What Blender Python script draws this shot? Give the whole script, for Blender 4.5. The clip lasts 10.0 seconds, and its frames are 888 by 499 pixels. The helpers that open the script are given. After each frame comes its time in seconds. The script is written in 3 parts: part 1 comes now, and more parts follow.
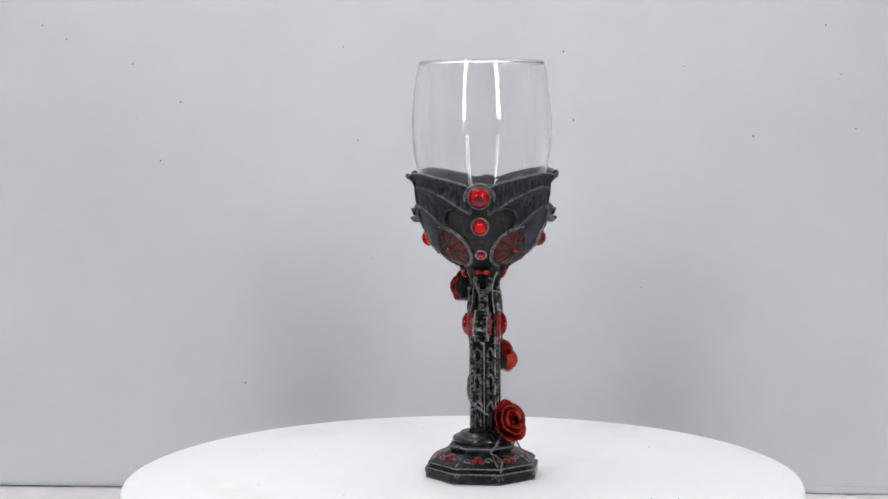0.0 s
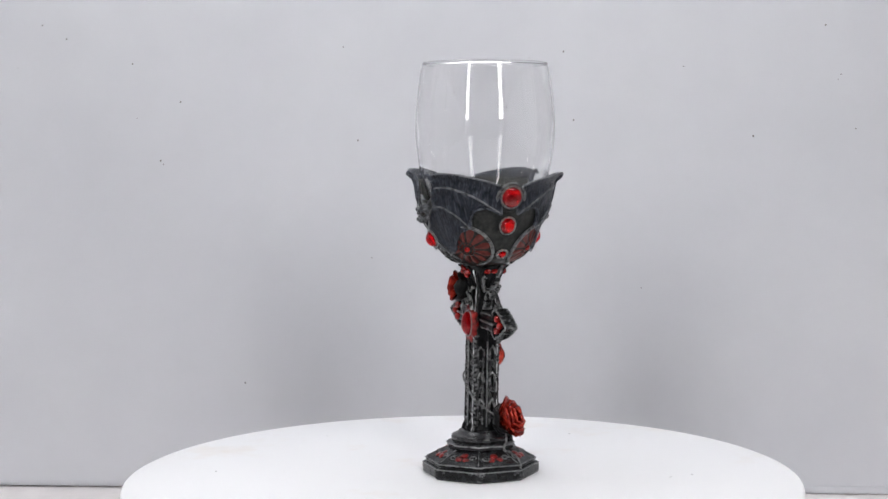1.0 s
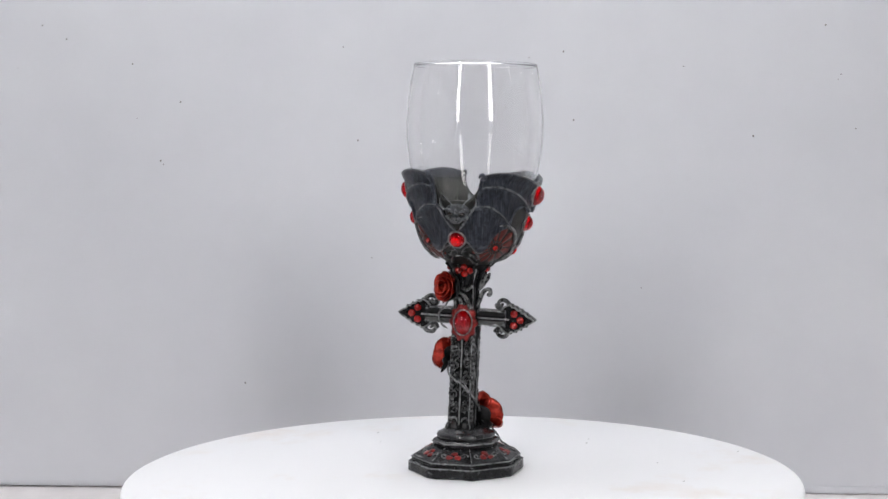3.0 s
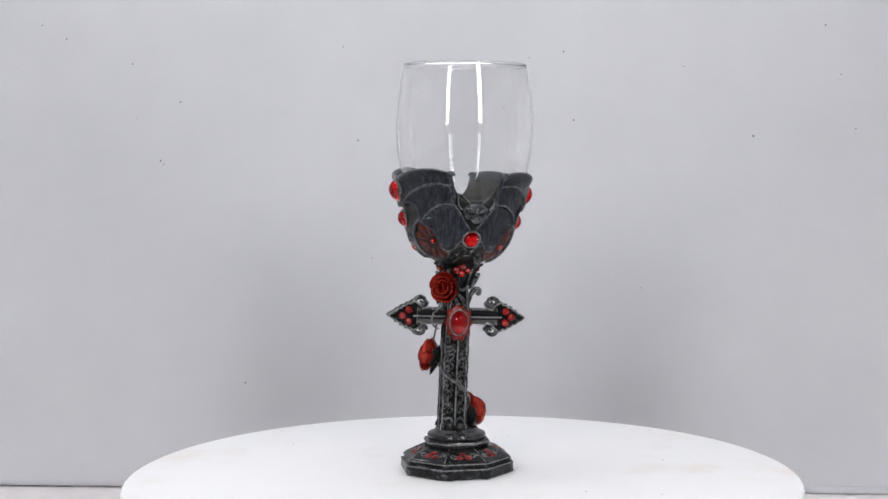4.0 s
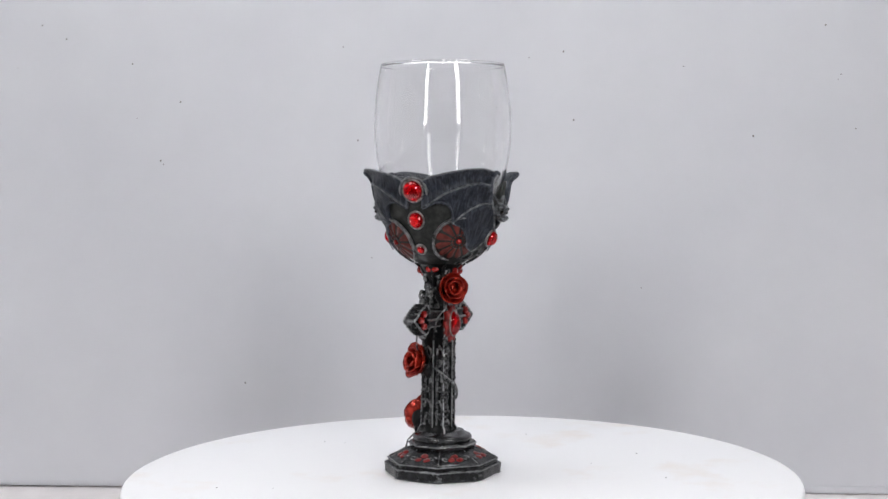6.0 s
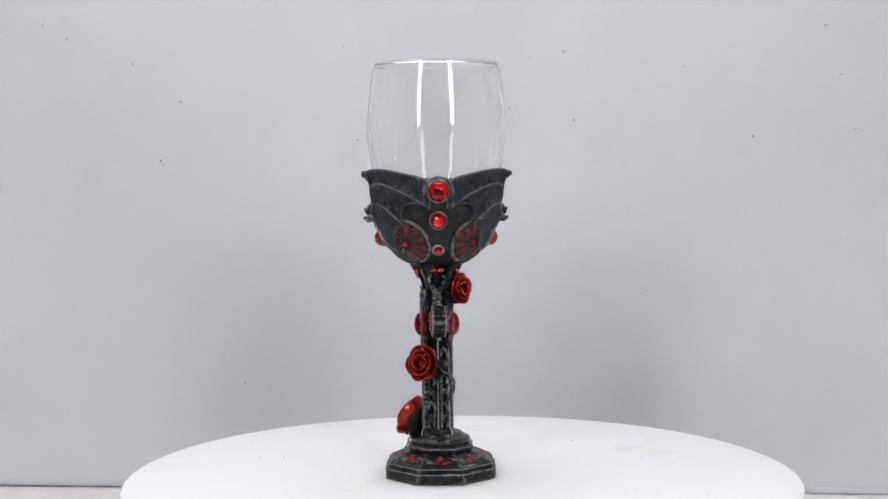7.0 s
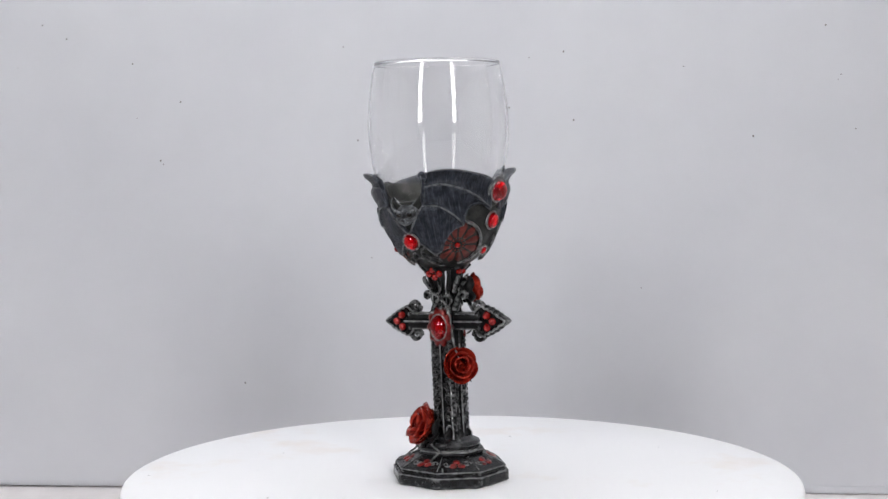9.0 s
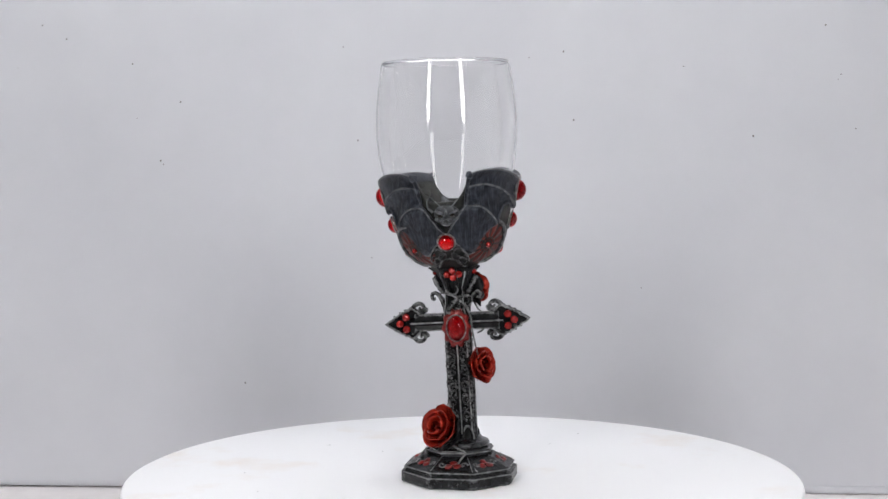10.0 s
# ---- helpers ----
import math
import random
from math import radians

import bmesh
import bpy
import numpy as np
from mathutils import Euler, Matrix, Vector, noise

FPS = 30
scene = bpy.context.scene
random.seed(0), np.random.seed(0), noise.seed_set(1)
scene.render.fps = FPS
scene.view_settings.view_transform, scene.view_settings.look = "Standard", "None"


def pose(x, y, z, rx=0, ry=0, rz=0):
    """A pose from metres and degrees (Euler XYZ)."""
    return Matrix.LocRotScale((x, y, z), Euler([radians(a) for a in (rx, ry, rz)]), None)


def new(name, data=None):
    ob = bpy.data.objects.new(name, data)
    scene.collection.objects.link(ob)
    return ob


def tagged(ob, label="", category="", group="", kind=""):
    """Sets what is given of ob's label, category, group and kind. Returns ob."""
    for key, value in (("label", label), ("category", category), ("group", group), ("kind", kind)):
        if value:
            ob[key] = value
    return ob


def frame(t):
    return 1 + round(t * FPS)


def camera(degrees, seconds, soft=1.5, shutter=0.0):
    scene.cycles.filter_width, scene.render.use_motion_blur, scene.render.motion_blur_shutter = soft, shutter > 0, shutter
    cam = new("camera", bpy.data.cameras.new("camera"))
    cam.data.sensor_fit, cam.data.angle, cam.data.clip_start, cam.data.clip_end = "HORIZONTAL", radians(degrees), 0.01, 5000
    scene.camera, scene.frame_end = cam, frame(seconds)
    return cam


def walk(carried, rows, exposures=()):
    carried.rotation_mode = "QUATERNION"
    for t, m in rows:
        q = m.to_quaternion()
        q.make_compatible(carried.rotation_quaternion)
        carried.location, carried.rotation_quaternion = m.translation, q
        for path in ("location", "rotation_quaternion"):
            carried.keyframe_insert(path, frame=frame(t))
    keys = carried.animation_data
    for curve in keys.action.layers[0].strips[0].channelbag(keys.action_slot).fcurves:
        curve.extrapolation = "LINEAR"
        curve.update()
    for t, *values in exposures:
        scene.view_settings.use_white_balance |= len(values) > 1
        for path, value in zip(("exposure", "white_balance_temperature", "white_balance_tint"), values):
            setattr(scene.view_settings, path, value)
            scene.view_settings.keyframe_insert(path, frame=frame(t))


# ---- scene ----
cam = camera(33.70, 10.0)
CAM = pose(-0.00726, -0.6514, 0.14204, 86.40, 0, 0) @ pose(0, 0, 0, 0, 0, -0.39)
walk(cam, [(0, CAM), (10, CAM)])

MM = 0.001
TURN = 26.80            # degrees a second of the turntable
FLOOR_Z = -0.0562
WALL_Y = 0.210
WALL_YAW = -3.8

# ---- world and light ----
world = bpy.data.worlds.new("room_air")
scene.world = world
world.use_nodes = True
world.node_tree.nodes["Background"].inputs[0].default_value = (0.9, 0.95, 1.0, 1)
world.node_tree.nodes["Background"].inputs[1].default_value = 0.02
BAR_GLOW, PANEL_GLOW = 81.0, 8.2
scene.view_settings.exposure = -1.10


# ---- materials ----
def material(name, colour, rough=0.5, metal=0.0, **more):
    m = bpy.data.materials.new(name)
    m.use_nodes = True
    b = m.node_tree.nodes["Principled BSDF"]
    b.inputs["Base Color"].default_value = (*colour, 1)
    b.inputs["Roughness"].default_value = rough
    b.inputs["Metallic"].default_value = metal
    for key, value in more.items():
        b.inputs[key.replace("_", " ")].default_value = value
    return m


def node(m, kind, **inputs):
    n = m.node_tree.nodes.new(kind)
    for key, value in inputs.items():
        n.inputs[key.replace("_", " ")].default_value = value
    return n


def link(m, a, b):
    m.node_tree.links.new(a, b)


def ramp(m, source, stops):
    r = node(m, "ShaderNodeValToRGB")
    e = r.color_ramp.elements
    while len(e) < len(stops):
        e.new(0.5)
    for k, (p, c) in zip(e, stops):
        k.position, k.color = p, (*c, 1)
    link(m, source, r.inputs[0])
    return r.outputs[0]


def mottled(m, dark, light, scale, bump_scale, bump, distance=0.0003, lo=0.35, hi=0.65):
    """Two scales of colour variation and a fine relief."""
    b = m.node_tree.nodes["Principled BSDF"]
    co = node(m, "ShaderNodeTexCoord").outputs["Object"]
    n1 = node(m, "ShaderNodeTexNoise", Scale=scale, Detail=6.0, Roughness=0.6)
    n2 = node(m, "ShaderNodeTexNoise", Scale=bump_scale, Detail=4.0, Roughness=0.6)
    link(m, co, n1.inputs["Vector"]), link(m, co, n2.inputs["Vector"])
    link(m, ramp(m, n1.outputs[0], [(lo, dark), (hi, light)]), b.inputs["Base Color"])
    if bump:
        bu = node(m, "ShaderNodeBump", Strength=bump, Distance=distance)
        link(m, n2.outputs[0], bu.inputs["Height"])
        link(m, bu.outputs[0], b.inputs["Normal"])
    return m


def drybrushed(name, dark, mid, silver, lo=0.52, hi=0.62, rough=0.36, wrinkle=0.0, gloss=0.16):
    """Black cast resin with silver paint worn onto its raised edges."""
    m = material(name, dark, rough, 0.0, Specular_IOR_Level=gloss)
    b = m.node_tree.nodes["Principled BSDF"]
    geo = node(m, "ShaderNodeNewGeometry")
    co = node(m, "ShaderNodeTexCoord").outputs["Object"]
    n1 = node(m, "ShaderNodeTexNoise", Scale=350.0, Detail=5.0, Roughness=0.65)
    n2 = node(m, "ShaderNodeTexNoise", Scale=480.0, Detail=7.0, Roughness=0.7)
    link(m, co, n1.inputs["Vector"]), link(m, co, n2.inputs["Vector"])
    base = ramp(m, n1.outputs[0], [(0.38, dark), (0.66, mid)])
    add = node(m, "ShaderNodeMath")
    add.operation = "MULTIPLY_ADD"
    link(m, n2.outputs[0], add.inputs[0])
    add.inputs[1].default_value = 0.3
    link(m, geo.outputs["Pointiness"], add.inputs[2])
    edge = ramp(m, add.outputs[0], [(lo, (0, 0, 0)), (hi, (1, 1, 1))])
    mix = node(m, "ShaderNodeMix")
    mix.data_type = "RGBA"
    link(m, edge, mix.inputs["Factor"])
    link(m, base, mix.inputs[6])
    mix.inputs[7].default_value = (*silver, 1)
    link(m, mix.outputs[2], b.inputs["Base Color"])
    half = node(m, "ShaderNodeMath")
    half.operation = "MULTIPLY"
    link(m, edge, half.inputs[0])
    half.inputs[1].default_value = 0.85
    link(m, half.outputs[0], b.inputs["Metallic"])
    bu = node(m, "ShaderNodeBump", Strength=0.35, Distance=0.0003)
    link(m, n1.outputs[0], bu.inputs["Height"])
    out = bu
    if wrinkle:
        # fine brushed creases that fan across the membrane, rubbed lighter on their crests
        fan = node(m, "ShaderNodeMapping", Scale=(46.0, 1.6, 1.0))
        link(m, node(m, "ShaderNodeTexCoord").outputs["UV"], fan.inputs["Vector"])
        w = node(m, "ShaderNodeTexNoise", Scale=1.0, Detail=3.0, Roughness=0.6)
        w.inputs["Distortion"].default_value = 0.6
        link(m, fan.outputs[0], w.inputs["Vector"])
        crest = node(m, "ShaderNodeMath")
        crest.operation = "MULTIPLY"
        link(m, ramp(m, w.outputs[0], [(0.46, (0, 0, 0)), (0.80, (0.5, 0.5, 0.5))]), crest.inputs[0])
        link(m, n1.outputs[0], crest.inputs[1])
        rub = node(m, "ShaderNodeMix")
        rub.data_type = "RGBA"
        link(m, crest.outputs[0], rub.inputs["Factor"])
        link(m, mix.outputs[2], rub.inputs[6])
        rub.inputs[7].default_value = (*silver, 1)
        link(m, rub.outputs[2], b.inputs["Base Color"])
        out = node(m, "ShaderNodeBump", Strength=wrinkle, Distance=0.0004)
        link(m, w.outputs[0], out.inputs["Height"])
        link(m, bu.outputs[0], out.inputs["Normal"])
    link(m, out.outputs[0], b.inputs["Normal"])
    return m


M_WALL = mottled(material("grey_backdrop_board", (0.5, 0.5, 0.52), 0.75), (0.465, 0.470, 0.508), (0.515, 0.520, 0.555), 5.0, 700.0, 0.12)
M_FLOOR = mottled(material("pale_floor", (0.75, 0.7, 0.7), 0.6), (0.66, 0.62, 0.62), (0.76, 0.73, 0.73), 25.0, 500.0, 0.1)
# Unseen dark surround, added to keep reflections in the resin black.
M_DARK_SURROUND = mottled(material("dark_unseen_surround", (0.04, 0.04, 0.04), 0.8), (0.035, 0.035, 0.037), (0.05, 0.05, 0.052), 4.0, 200.0, 0.1)
# Unseen darker floor, added to cut the haze in glass and resin.
M_DIM_FLOOR = mottled(material("unseen_grey_floor", (0.2, 0.2, 0.2), 0.7), (0.19, 0.185, 0.185), (0.25, 0.245, 0.245), 12.0, 300.0, 0.1)
# Unseen pale walls, added as reflectors to lighten the glass edges.
M_BOUNCE = mottled(material("unseen_bounce_wall", (0.6, 0.6, 0.6), 0.8), (0.62, 0.62, 0.63), (0.70, 0.70, 0.71), 4.0, 200.0, 0.1)
M_TABLE = mottled(material("white_turntable_plastic", (0.85, 0.85, 0.87), 0.55), (0.79, 0.735, 0.70), (0.845, 0.845, 0.865), 14.0, 900.0, 0.06, lo=0.28, hi=0.44)
M_SPECK = material("dark_grime", (0.17, 0.155, 0.155), 0.8)
M_GLASS = material("clear_glass", (1, 1, 1), 0.0, 0.0, IOR=1.48, Transmission_Weight=1.0)
M_RESIN = drybrushed("black_resin", (0.0012, 0.0013, 0.0015), (0.0085, 0.0088, 0.0098), (0.44, 0.445, 0.46), 0.69, 0.89, rough=0.28, gloss=0.14)
M_RIM = drybrushed("silver_rubbed_rim", (0.0015, 0.0016, 0.0018), (0.012, 0.0125, 0.014), (0.55, 0.56, 0.57), 0.69, 0.87, rough=0.27, gloss=0.16)
M_WING = drybrushed("wing_membrane_resin", (0.005, 0.0062, 0.0092), (0.021, 0.025, 0.036), (0.20, 0.215, 0.25), 0.685, 0.88, rough=0.38, wrinkle=0.8, gloss=0.16)
M_RIB = drybrushed("silver_rubbed_resin", (0.005, 0.0052, 0.006), (0.030, 0.031, 0.034), (0.58, 0.59, 0.60), 0.685, 0.90, rough=0.3, gloss=0.35)
M_RELIEF = drybrushed("silver_brushed_relief", (0.005, 0.0052, 0.0058), (0.022, 0.0228, 0.025), (0.55, 0.56, 0.57), 0.715, 0.97, rough=0.28, gloss=0.3)
M_RIDGE = drybrushed("silver_rubbed_wing_rib", (0.010, 0.011, 0.013), (0.070, 0.075, 0.085), (0.48, 0.50, 0.53), 0.68, 0.90, rough=0.35, gloss=0.35)
M_FOOT = drybrushed("worn_foot_resin", (0.0018, 0.0019, 0.0022), (0.016, 0.0165, 0.0185), (0.50, 0.51, 0.525), 0.683, 0.88, rough=0.26, gloss=0.22)
M_RECESS = drybrushed("dark_cup_resin", (0.013, 0.0136, 0.0132), (0.034, 0.0355, 0.0335), (0.10, 0.10, 0.105), 0.72, 0.86)
M_MOULD = mottled(material("polished_black_moulding", (0.01, 0.01, 0.01), 0.24, 0.0, Specular_IOR_Level=0.5), (0.004, 0.0042, 0.005), (0.030, 0.031, 0.034), 260.0, 800.0, 0.2)
M_SILVER = mottled(material("worn_silver_bezel", (0.3, 0.3, 0.3), 0.32, 0.75), (0.06, 0.055, 0.055), (0.36, 0.34, 0.34), 900.0, 1200.0, 0.3)
M_GEM = material("red_gem", (0.93, 0.002, 0.006), 0.015, 0.0, IOR=1.5, Transmission_Weight=0.88)
M_FOIL = material("gem_backing", (1.0, 0.95, 0.95), 0.5, 0.45)
M_ROSE = mottled(material("red_metallic_rose_paint", (0.3, 0.02, 0.01), 0.27, 0.6), (0.15, 0.006, 0.004), (0.52, 0.044, 0.022), 260.0, 1200.0, 0.25)
M_PANE = mottled(material("dull_red_window_paint", (0.15, 0.02, 0.015), 0.4, 0.0, Specular_IOR_Level=0.25), (0.055, 0.009, 0.007), (0.13, 0.024, 0.018), 400.0, 1500.0, 0.2)
M_MOUNT = mottled(material("red_flower_mount_paint", (0.3, 0.02, 0.01), 0.28, 0.3), (0.05, 0.002, 0.002), (0.26, 0.012, 0.010), 500.0, 1300.0, 0.3)
M_LEAF = mottled(material("dark_leaf_paint", (0.01, 0.01, 0.01), 0.35, 0.0, Specular_IOR_Level=0.14), (0.0025, 0.0025, 0.0027), (0.015, 0.015, 0.016), 420.0, 1200.0, 0.4)
M_EYE = material("dark_eye_paint", (0.006, 0.003, 0.002), 0.15)
M_BLACK = material("black_metal", (0.02, 0.02, 0.02), 0.4, 0.5)


def glowing(name, colour, strength):
    m = bpy.data.materials.new(name)
    m.use_nodes = True
    b = m.node_tree.nodes["Principled BSDF"]
    b.inputs["Base Color"].default_value = (0.8, 0.8, 0.8, 1)
    b.inputs["Emission Color"].default_value = (*colour, 1)
    b.inputs["Emission Strength"].default_value = strength
    return m


M_BAR = glowing("lit_diode", (1.0, 0.985, 0.98), BAR_GLOW)
M_DIODE = glowing("dim_diode", (1.0, 0.99, 0.98), 110.0)
M_PANEL = glowing("lit_softbox_cloth", (0.97, 0.98, 1.0), PANEL_GLOW)


# ---- mesh helpers ----
def mesh_of(name, bm, mat, smooth=True):
    me = bpy.data.meshes.new(name)
    bmesh.ops.recalc_face_normals(bm, faces=bm.faces)
    bm.to_mesh(me)
    bm.free()
    me.materials.append(mat)
    for p in me.polygons:
        p.use_smooth = smooth
    return me


def part(name, bm, mat, parent=None, label="", smooth=True, m=None):
    ob = new(name, mesh_of(name, bm, mat, smooth))
    ob.parent = parent
    if m is not None:
        ob.matrix_basis = m
    return tagged(ob, label)


def thing(name, label, category, group="", kind="", m=None):
    ob = new(name)
    ob.empty_display_size = 0.01
    if m is not None:
        ob.matrix_basis = m
    return tagged(ob, label, category, group, kind)


def box(bm, x0, x1, y0, y1, z0, z1, bevel=0.0):
    c = bmesh.ops.create_cube(bm, size=1)["verts"]
    for v in c:
        v.co = Vector(((x0 + x1) / 2 + v.co.x * (x1 - x0), (y0 + y1) / 2 + v.co.y * (y1 - y0), (z0 + z1) / 2 + v.co.z * (z1 - z0)))
    if bevel:
        edges = list({e for v in c for e in v.link_edges})
        bmesh.ops.bevel(bm, geom=edges, offset=bevel, segments=2, affect="EDGES")
    return bm


def roughen(bm, amp, scale, cuts=0):
    """Uneven hand-cast surface; amp in mm, scale in bumps a mm."""
    if cuts:
        bmesh.ops.subdivide_edges(bm, edges=bm.edges[:], cuts=cuts, use_grid_fill=True)
    for v in bm.verts:
        v.co += noise.noise_vector(v.co * 1000 * scale) * amp * MM
    return bm


def rings(bm, loops, closed=False, caps=True):
    """A skin over loops of points, all of one length."""
    rows = [[bm.verts.new(p) for p in loop] for loop in loops]
    n = len(rows[0])
    pairs = list(zip(rows, rows[1:])) + ([(rows[-1], rows[0])] if closed else [])
    for a, b in pairs:
        for i in range(n):
            j = (i + 1) % n
            bm.faces.new((a[i], a[j], b[j], b[i]))
    if caps and not closed:
        bm.faces.new(rows[0][::-1])
        bm.faces.new(rows[-1])
    return bm


def lathe(bm, profile, n=64, closed=False, caps=True):
    loops = [[(r * math.cos(2 * math.pi * i / n), r * math.sin(2 * math.pi * i / n), z) for i in range(n)] for r, z in profile]
    return rings(bm, loops, closed, caps)


def glide(pts, n):
    """n points of a smooth curve through pts."""
    p = [Vector(q) for q in pts]
    p = [2 * p[0] - p[1]] + p + [2 * p[-1] - p[-2]]
    out = []
    for k in range(n):
        s = k / (n - 1) * (len(p) - 3)
        i = min(int(s), len(p) - 4)
        t = s - i
        a, b, c, d = p[i:i + 4]
        out.append(0.5 * ((2 * b) + (c - a) * t + (2 * a - 5 * b + 4 * c - d) * t * t + (3 * b - a - 3 * c + d) * t ** 3))
    return out


def tube(bm, pts, r0, r1=None, n=8, taper=0.0, closed=False):
    """A round bar along pts; taper thins both ends."""
    pts = [Vector(p) for p in pts]
    r1 = r0 if r1 is None else r1
    up = Vector((0.31, 0.22, 0.93))
    loops = []
    for i, p in enumerate(pts):
        if closed:
            d = pts[(i + 1) % len(pts)] - pts[i - 1]
        else:
            d = pts[min(i + 1, len(pts) - 1)] - pts[max(i - 1, 0)]
        d.normalize()
        side = up - d * up.dot(d)
        if side.length < 1e-6:
            side = d.orthogonal()
        side.normalize()
        up = side
        w = d.cross(side)
        f = i / max(1, len(pts) - 1)
        r = r0 + (r1 - r0) * f
        if taper and not closed:
            r *= min(1.0, 0.25 + min(f, 1 - f) / taper)
        loops.append([p + (side * math.cos(2 * math.pi * k / n) + w * math.sin(2 * math.pi * k / n)) * r for k in range(n)])
    return rings(bm, loops, closed)


def ball(bm, m, rx, ry, rz, u=14, v=10):
    bmesh.ops.create_uvsphere(bm, u_segments=u, v_segments=v, radius=1, matrix=m @ Matrix.Diagonal((rx, ry, rz, 1)))
    return bm


def dome(bm, m, rx, ry, h, u=24, v=7):
    """A cabochon: half an ellipsoid on its flat back."""
    loops = []
    for j in range(v):
        e = j / (v - 1) * math.pi / 2 * 0.97
        loops.append([m @ Vector((rx * math.cos(e) * math.cos(2 * math.pi * i / u), ry * math.cos(e) * math.sin(2 * math.pi * i / u), h * math.sin(e))) for i in range(u)])
    return rings(bm, loops)


def oval(m, rx, ry, n=28, z=0.0):
    return [m @ Vector((rx * math.cos(2 * math.pi * i / n), ry * math.sin(2 * math.pi * i / n), z)) for i in range(n)]


# ---- the place ----
def build_room():
    yaw = pose(0, WALL_Y, 0, 0, 0, WALL_YAW)
    bm = box(bmesh.new(), -0.95, 0.95, 0.0, 0.02, FLOOR_Z + 0.001, 1.15, 0.002)
    part("wall_north", bm, M_WALL, None, "", False, yaw)["kind"] = "structure"
    tagged(bpy.data.objects["wall_north"], "light grey backdrop board with small dark specks", "wall")
    bm = box(bmesh.new(), 0.19, 0.60, -0.0012, -0.0001, FLOOR_Z + 0.0006, FLOOR_Z + 0.0048, 0.0002)
    tagged(part("trim", bm, M_WALL, None, "", False, yaw), "narrow grey strip along the foot of the backdrop", "trim", kind="structure")
    # Pale floor, cut short out of view so that less of it reflects.
    bm = box(bmesh.new(), -0.36, 0.36, -0.17, 0.365, FLOOR_Z - 0.0039, FLOOR_Z, 0.001)
    tagged(part("ground", bm, M_FLOOR, smooth=False), "pale pinkish white floor under the turntable", "table surface", kind="structure")
    # Darker floor added beyond the pale one, only to dim reflections.
    bm = box(bmesh.new(), -1.1, 1.1, -1.5, 0.4, FLOOR_Z - 0.03, FLOOR_Z - 0.004)
    tagged(part("floor", bm, M_DIM_FLOOR, smooth=False), "unseen grey floor added to dim reflections from below", "floor", kind="structure")
    # Added out of view: pale sides bounce light, dark walls deepen the blacks.
    for name, b in (("unseen_wall_west", (-0.98, -0.95, -1.47, 0.37)), ("unseen_wall_east", (0.95, 0.98, -1.47, 0.37)), ("unseen_wall_south", (-1.1, 1.1, -1.5, -1.47)), ("unseen_wall_behind", (-1.1, 1.1, 0.37, 0.4))):
        bm = box(bmesh.new(), *b, FLOOR_Z, 1.2)
        tagged(part(name, bm, M_BOUNCE if "st" in name else M_DARK_SURROUND, smooth=False), "unseen plain wall added to shape the light", "wall", kind="structure")
    # Unseen ceiling, added dark so that little light bounces back.
    bm = box(bmesh.new(), -1.1, 1.1, -1.5, 0.4, 1.2, 1.23)
    tagged(part("ceiling", bm, M_DARK_SURROUND, smooth=False), "unseen dark ceiling added to keep reflections dark", "ceiling", kind="structure")


def build_specks():
    spots = [(-0.2454, 0.2218, 0.4), (-0.2309, 0.2136, 0.4), (-0.2608, 0.1969, 0.26), (-0.1915, 0.1985, 0.4), (-0.163, 0.1758, 0.44), (-0.1894, 0.1664, 0.28), (-0.1756, 0.1411, 0.4), (-0.1739, 0.139, 0.32), (-0.0657, 0.207, 0.36), (-0.0576, 0.1523, 0.4), (0.043, 0.1995, 0.4), (0.0631, 0.2029, 0.44), (0.0689, 0.1632, 0.44), (0.1323, 0.1936, 0.4), (0.1723, 0.1531, 0.44), (0.213, 0.2163, 0.44), (0.222, 0.1881, 0.4), (0.2204, 0.1852, 0.24), (0.2306, 0.1569, 0.4), (0.1081, 0.0651, 0.32), (-0.1269, 0.0083, 0.4), (-0.0499, 0.0831, 0.36), (-0.003, 0.1796, 0.4), (0.0278, 0.1829, 0.36), (0.0285, 0.1872, 0.28), (0.0314, 0.1707, 0.4)]
    bm = bmesh.new()
    yaw = pose(0, WALL_Y, 0, 0, 0, WALL_YAW)
    for i, (x, z, s) in enumerate(spots):
        m = yaw @ Matrix.Translation((x, -0.0002, z))
        ball(bm, m, 1.25 * s * MM, 0.0003, 1.25 * s * MM * (1.0 + 0.4 * math.sin(i * 2.3)), 8, 6)
    tagged(part("dirt_specks", bm, M_SPECK), "tiny dark dirt specks on the grey backdrop", "speck", kind="stuff")


def build_turntable():
    top = thing("turntable", "round white plastic turntable slowly turning, lightly smudged", "turntable")
    bm = lathe(bmesh.new(), [(0.02, -0.0095), (0.1485, -0.0095), (0.1496, -0.0088), (0.15, -0.0075), (0.15, -0.0016), (0.1496, -0.0005), (0.1485, 0.0), (0.02, 0.0)], 160)
    part("plate", bm, M_TABLE, top)
    bm = lathe(bmesh.new(), [(0.118, FLOOR_Z + 0.0005), (0.12, FLOOR_Z + 0.002), (0.12, -0.014), (0.112, -0.0097)], 96)
    part("drum", bm, M_TABLE, top)
    rng = random.Random(4)
    bm = bmesh.new()
    for i in range(13):
        r, a = 0.03 + 0.115 * math.sqrt(rng.random()), rng.random() * 6.283
        s = rng.uniform(0.18, 0.42) * MM
        ball(bm, pose(r * math.cos(a), r * math.sin(a), 0.0, 0, 0, rng.random() * 360), s * rng.uniform(1, 2.2), s, 0.00012, 8, 5)
    part("grit", bm, M_SPECK, top, "tiny grey grit and scuffs")["kind"] = "stuff"
    return top


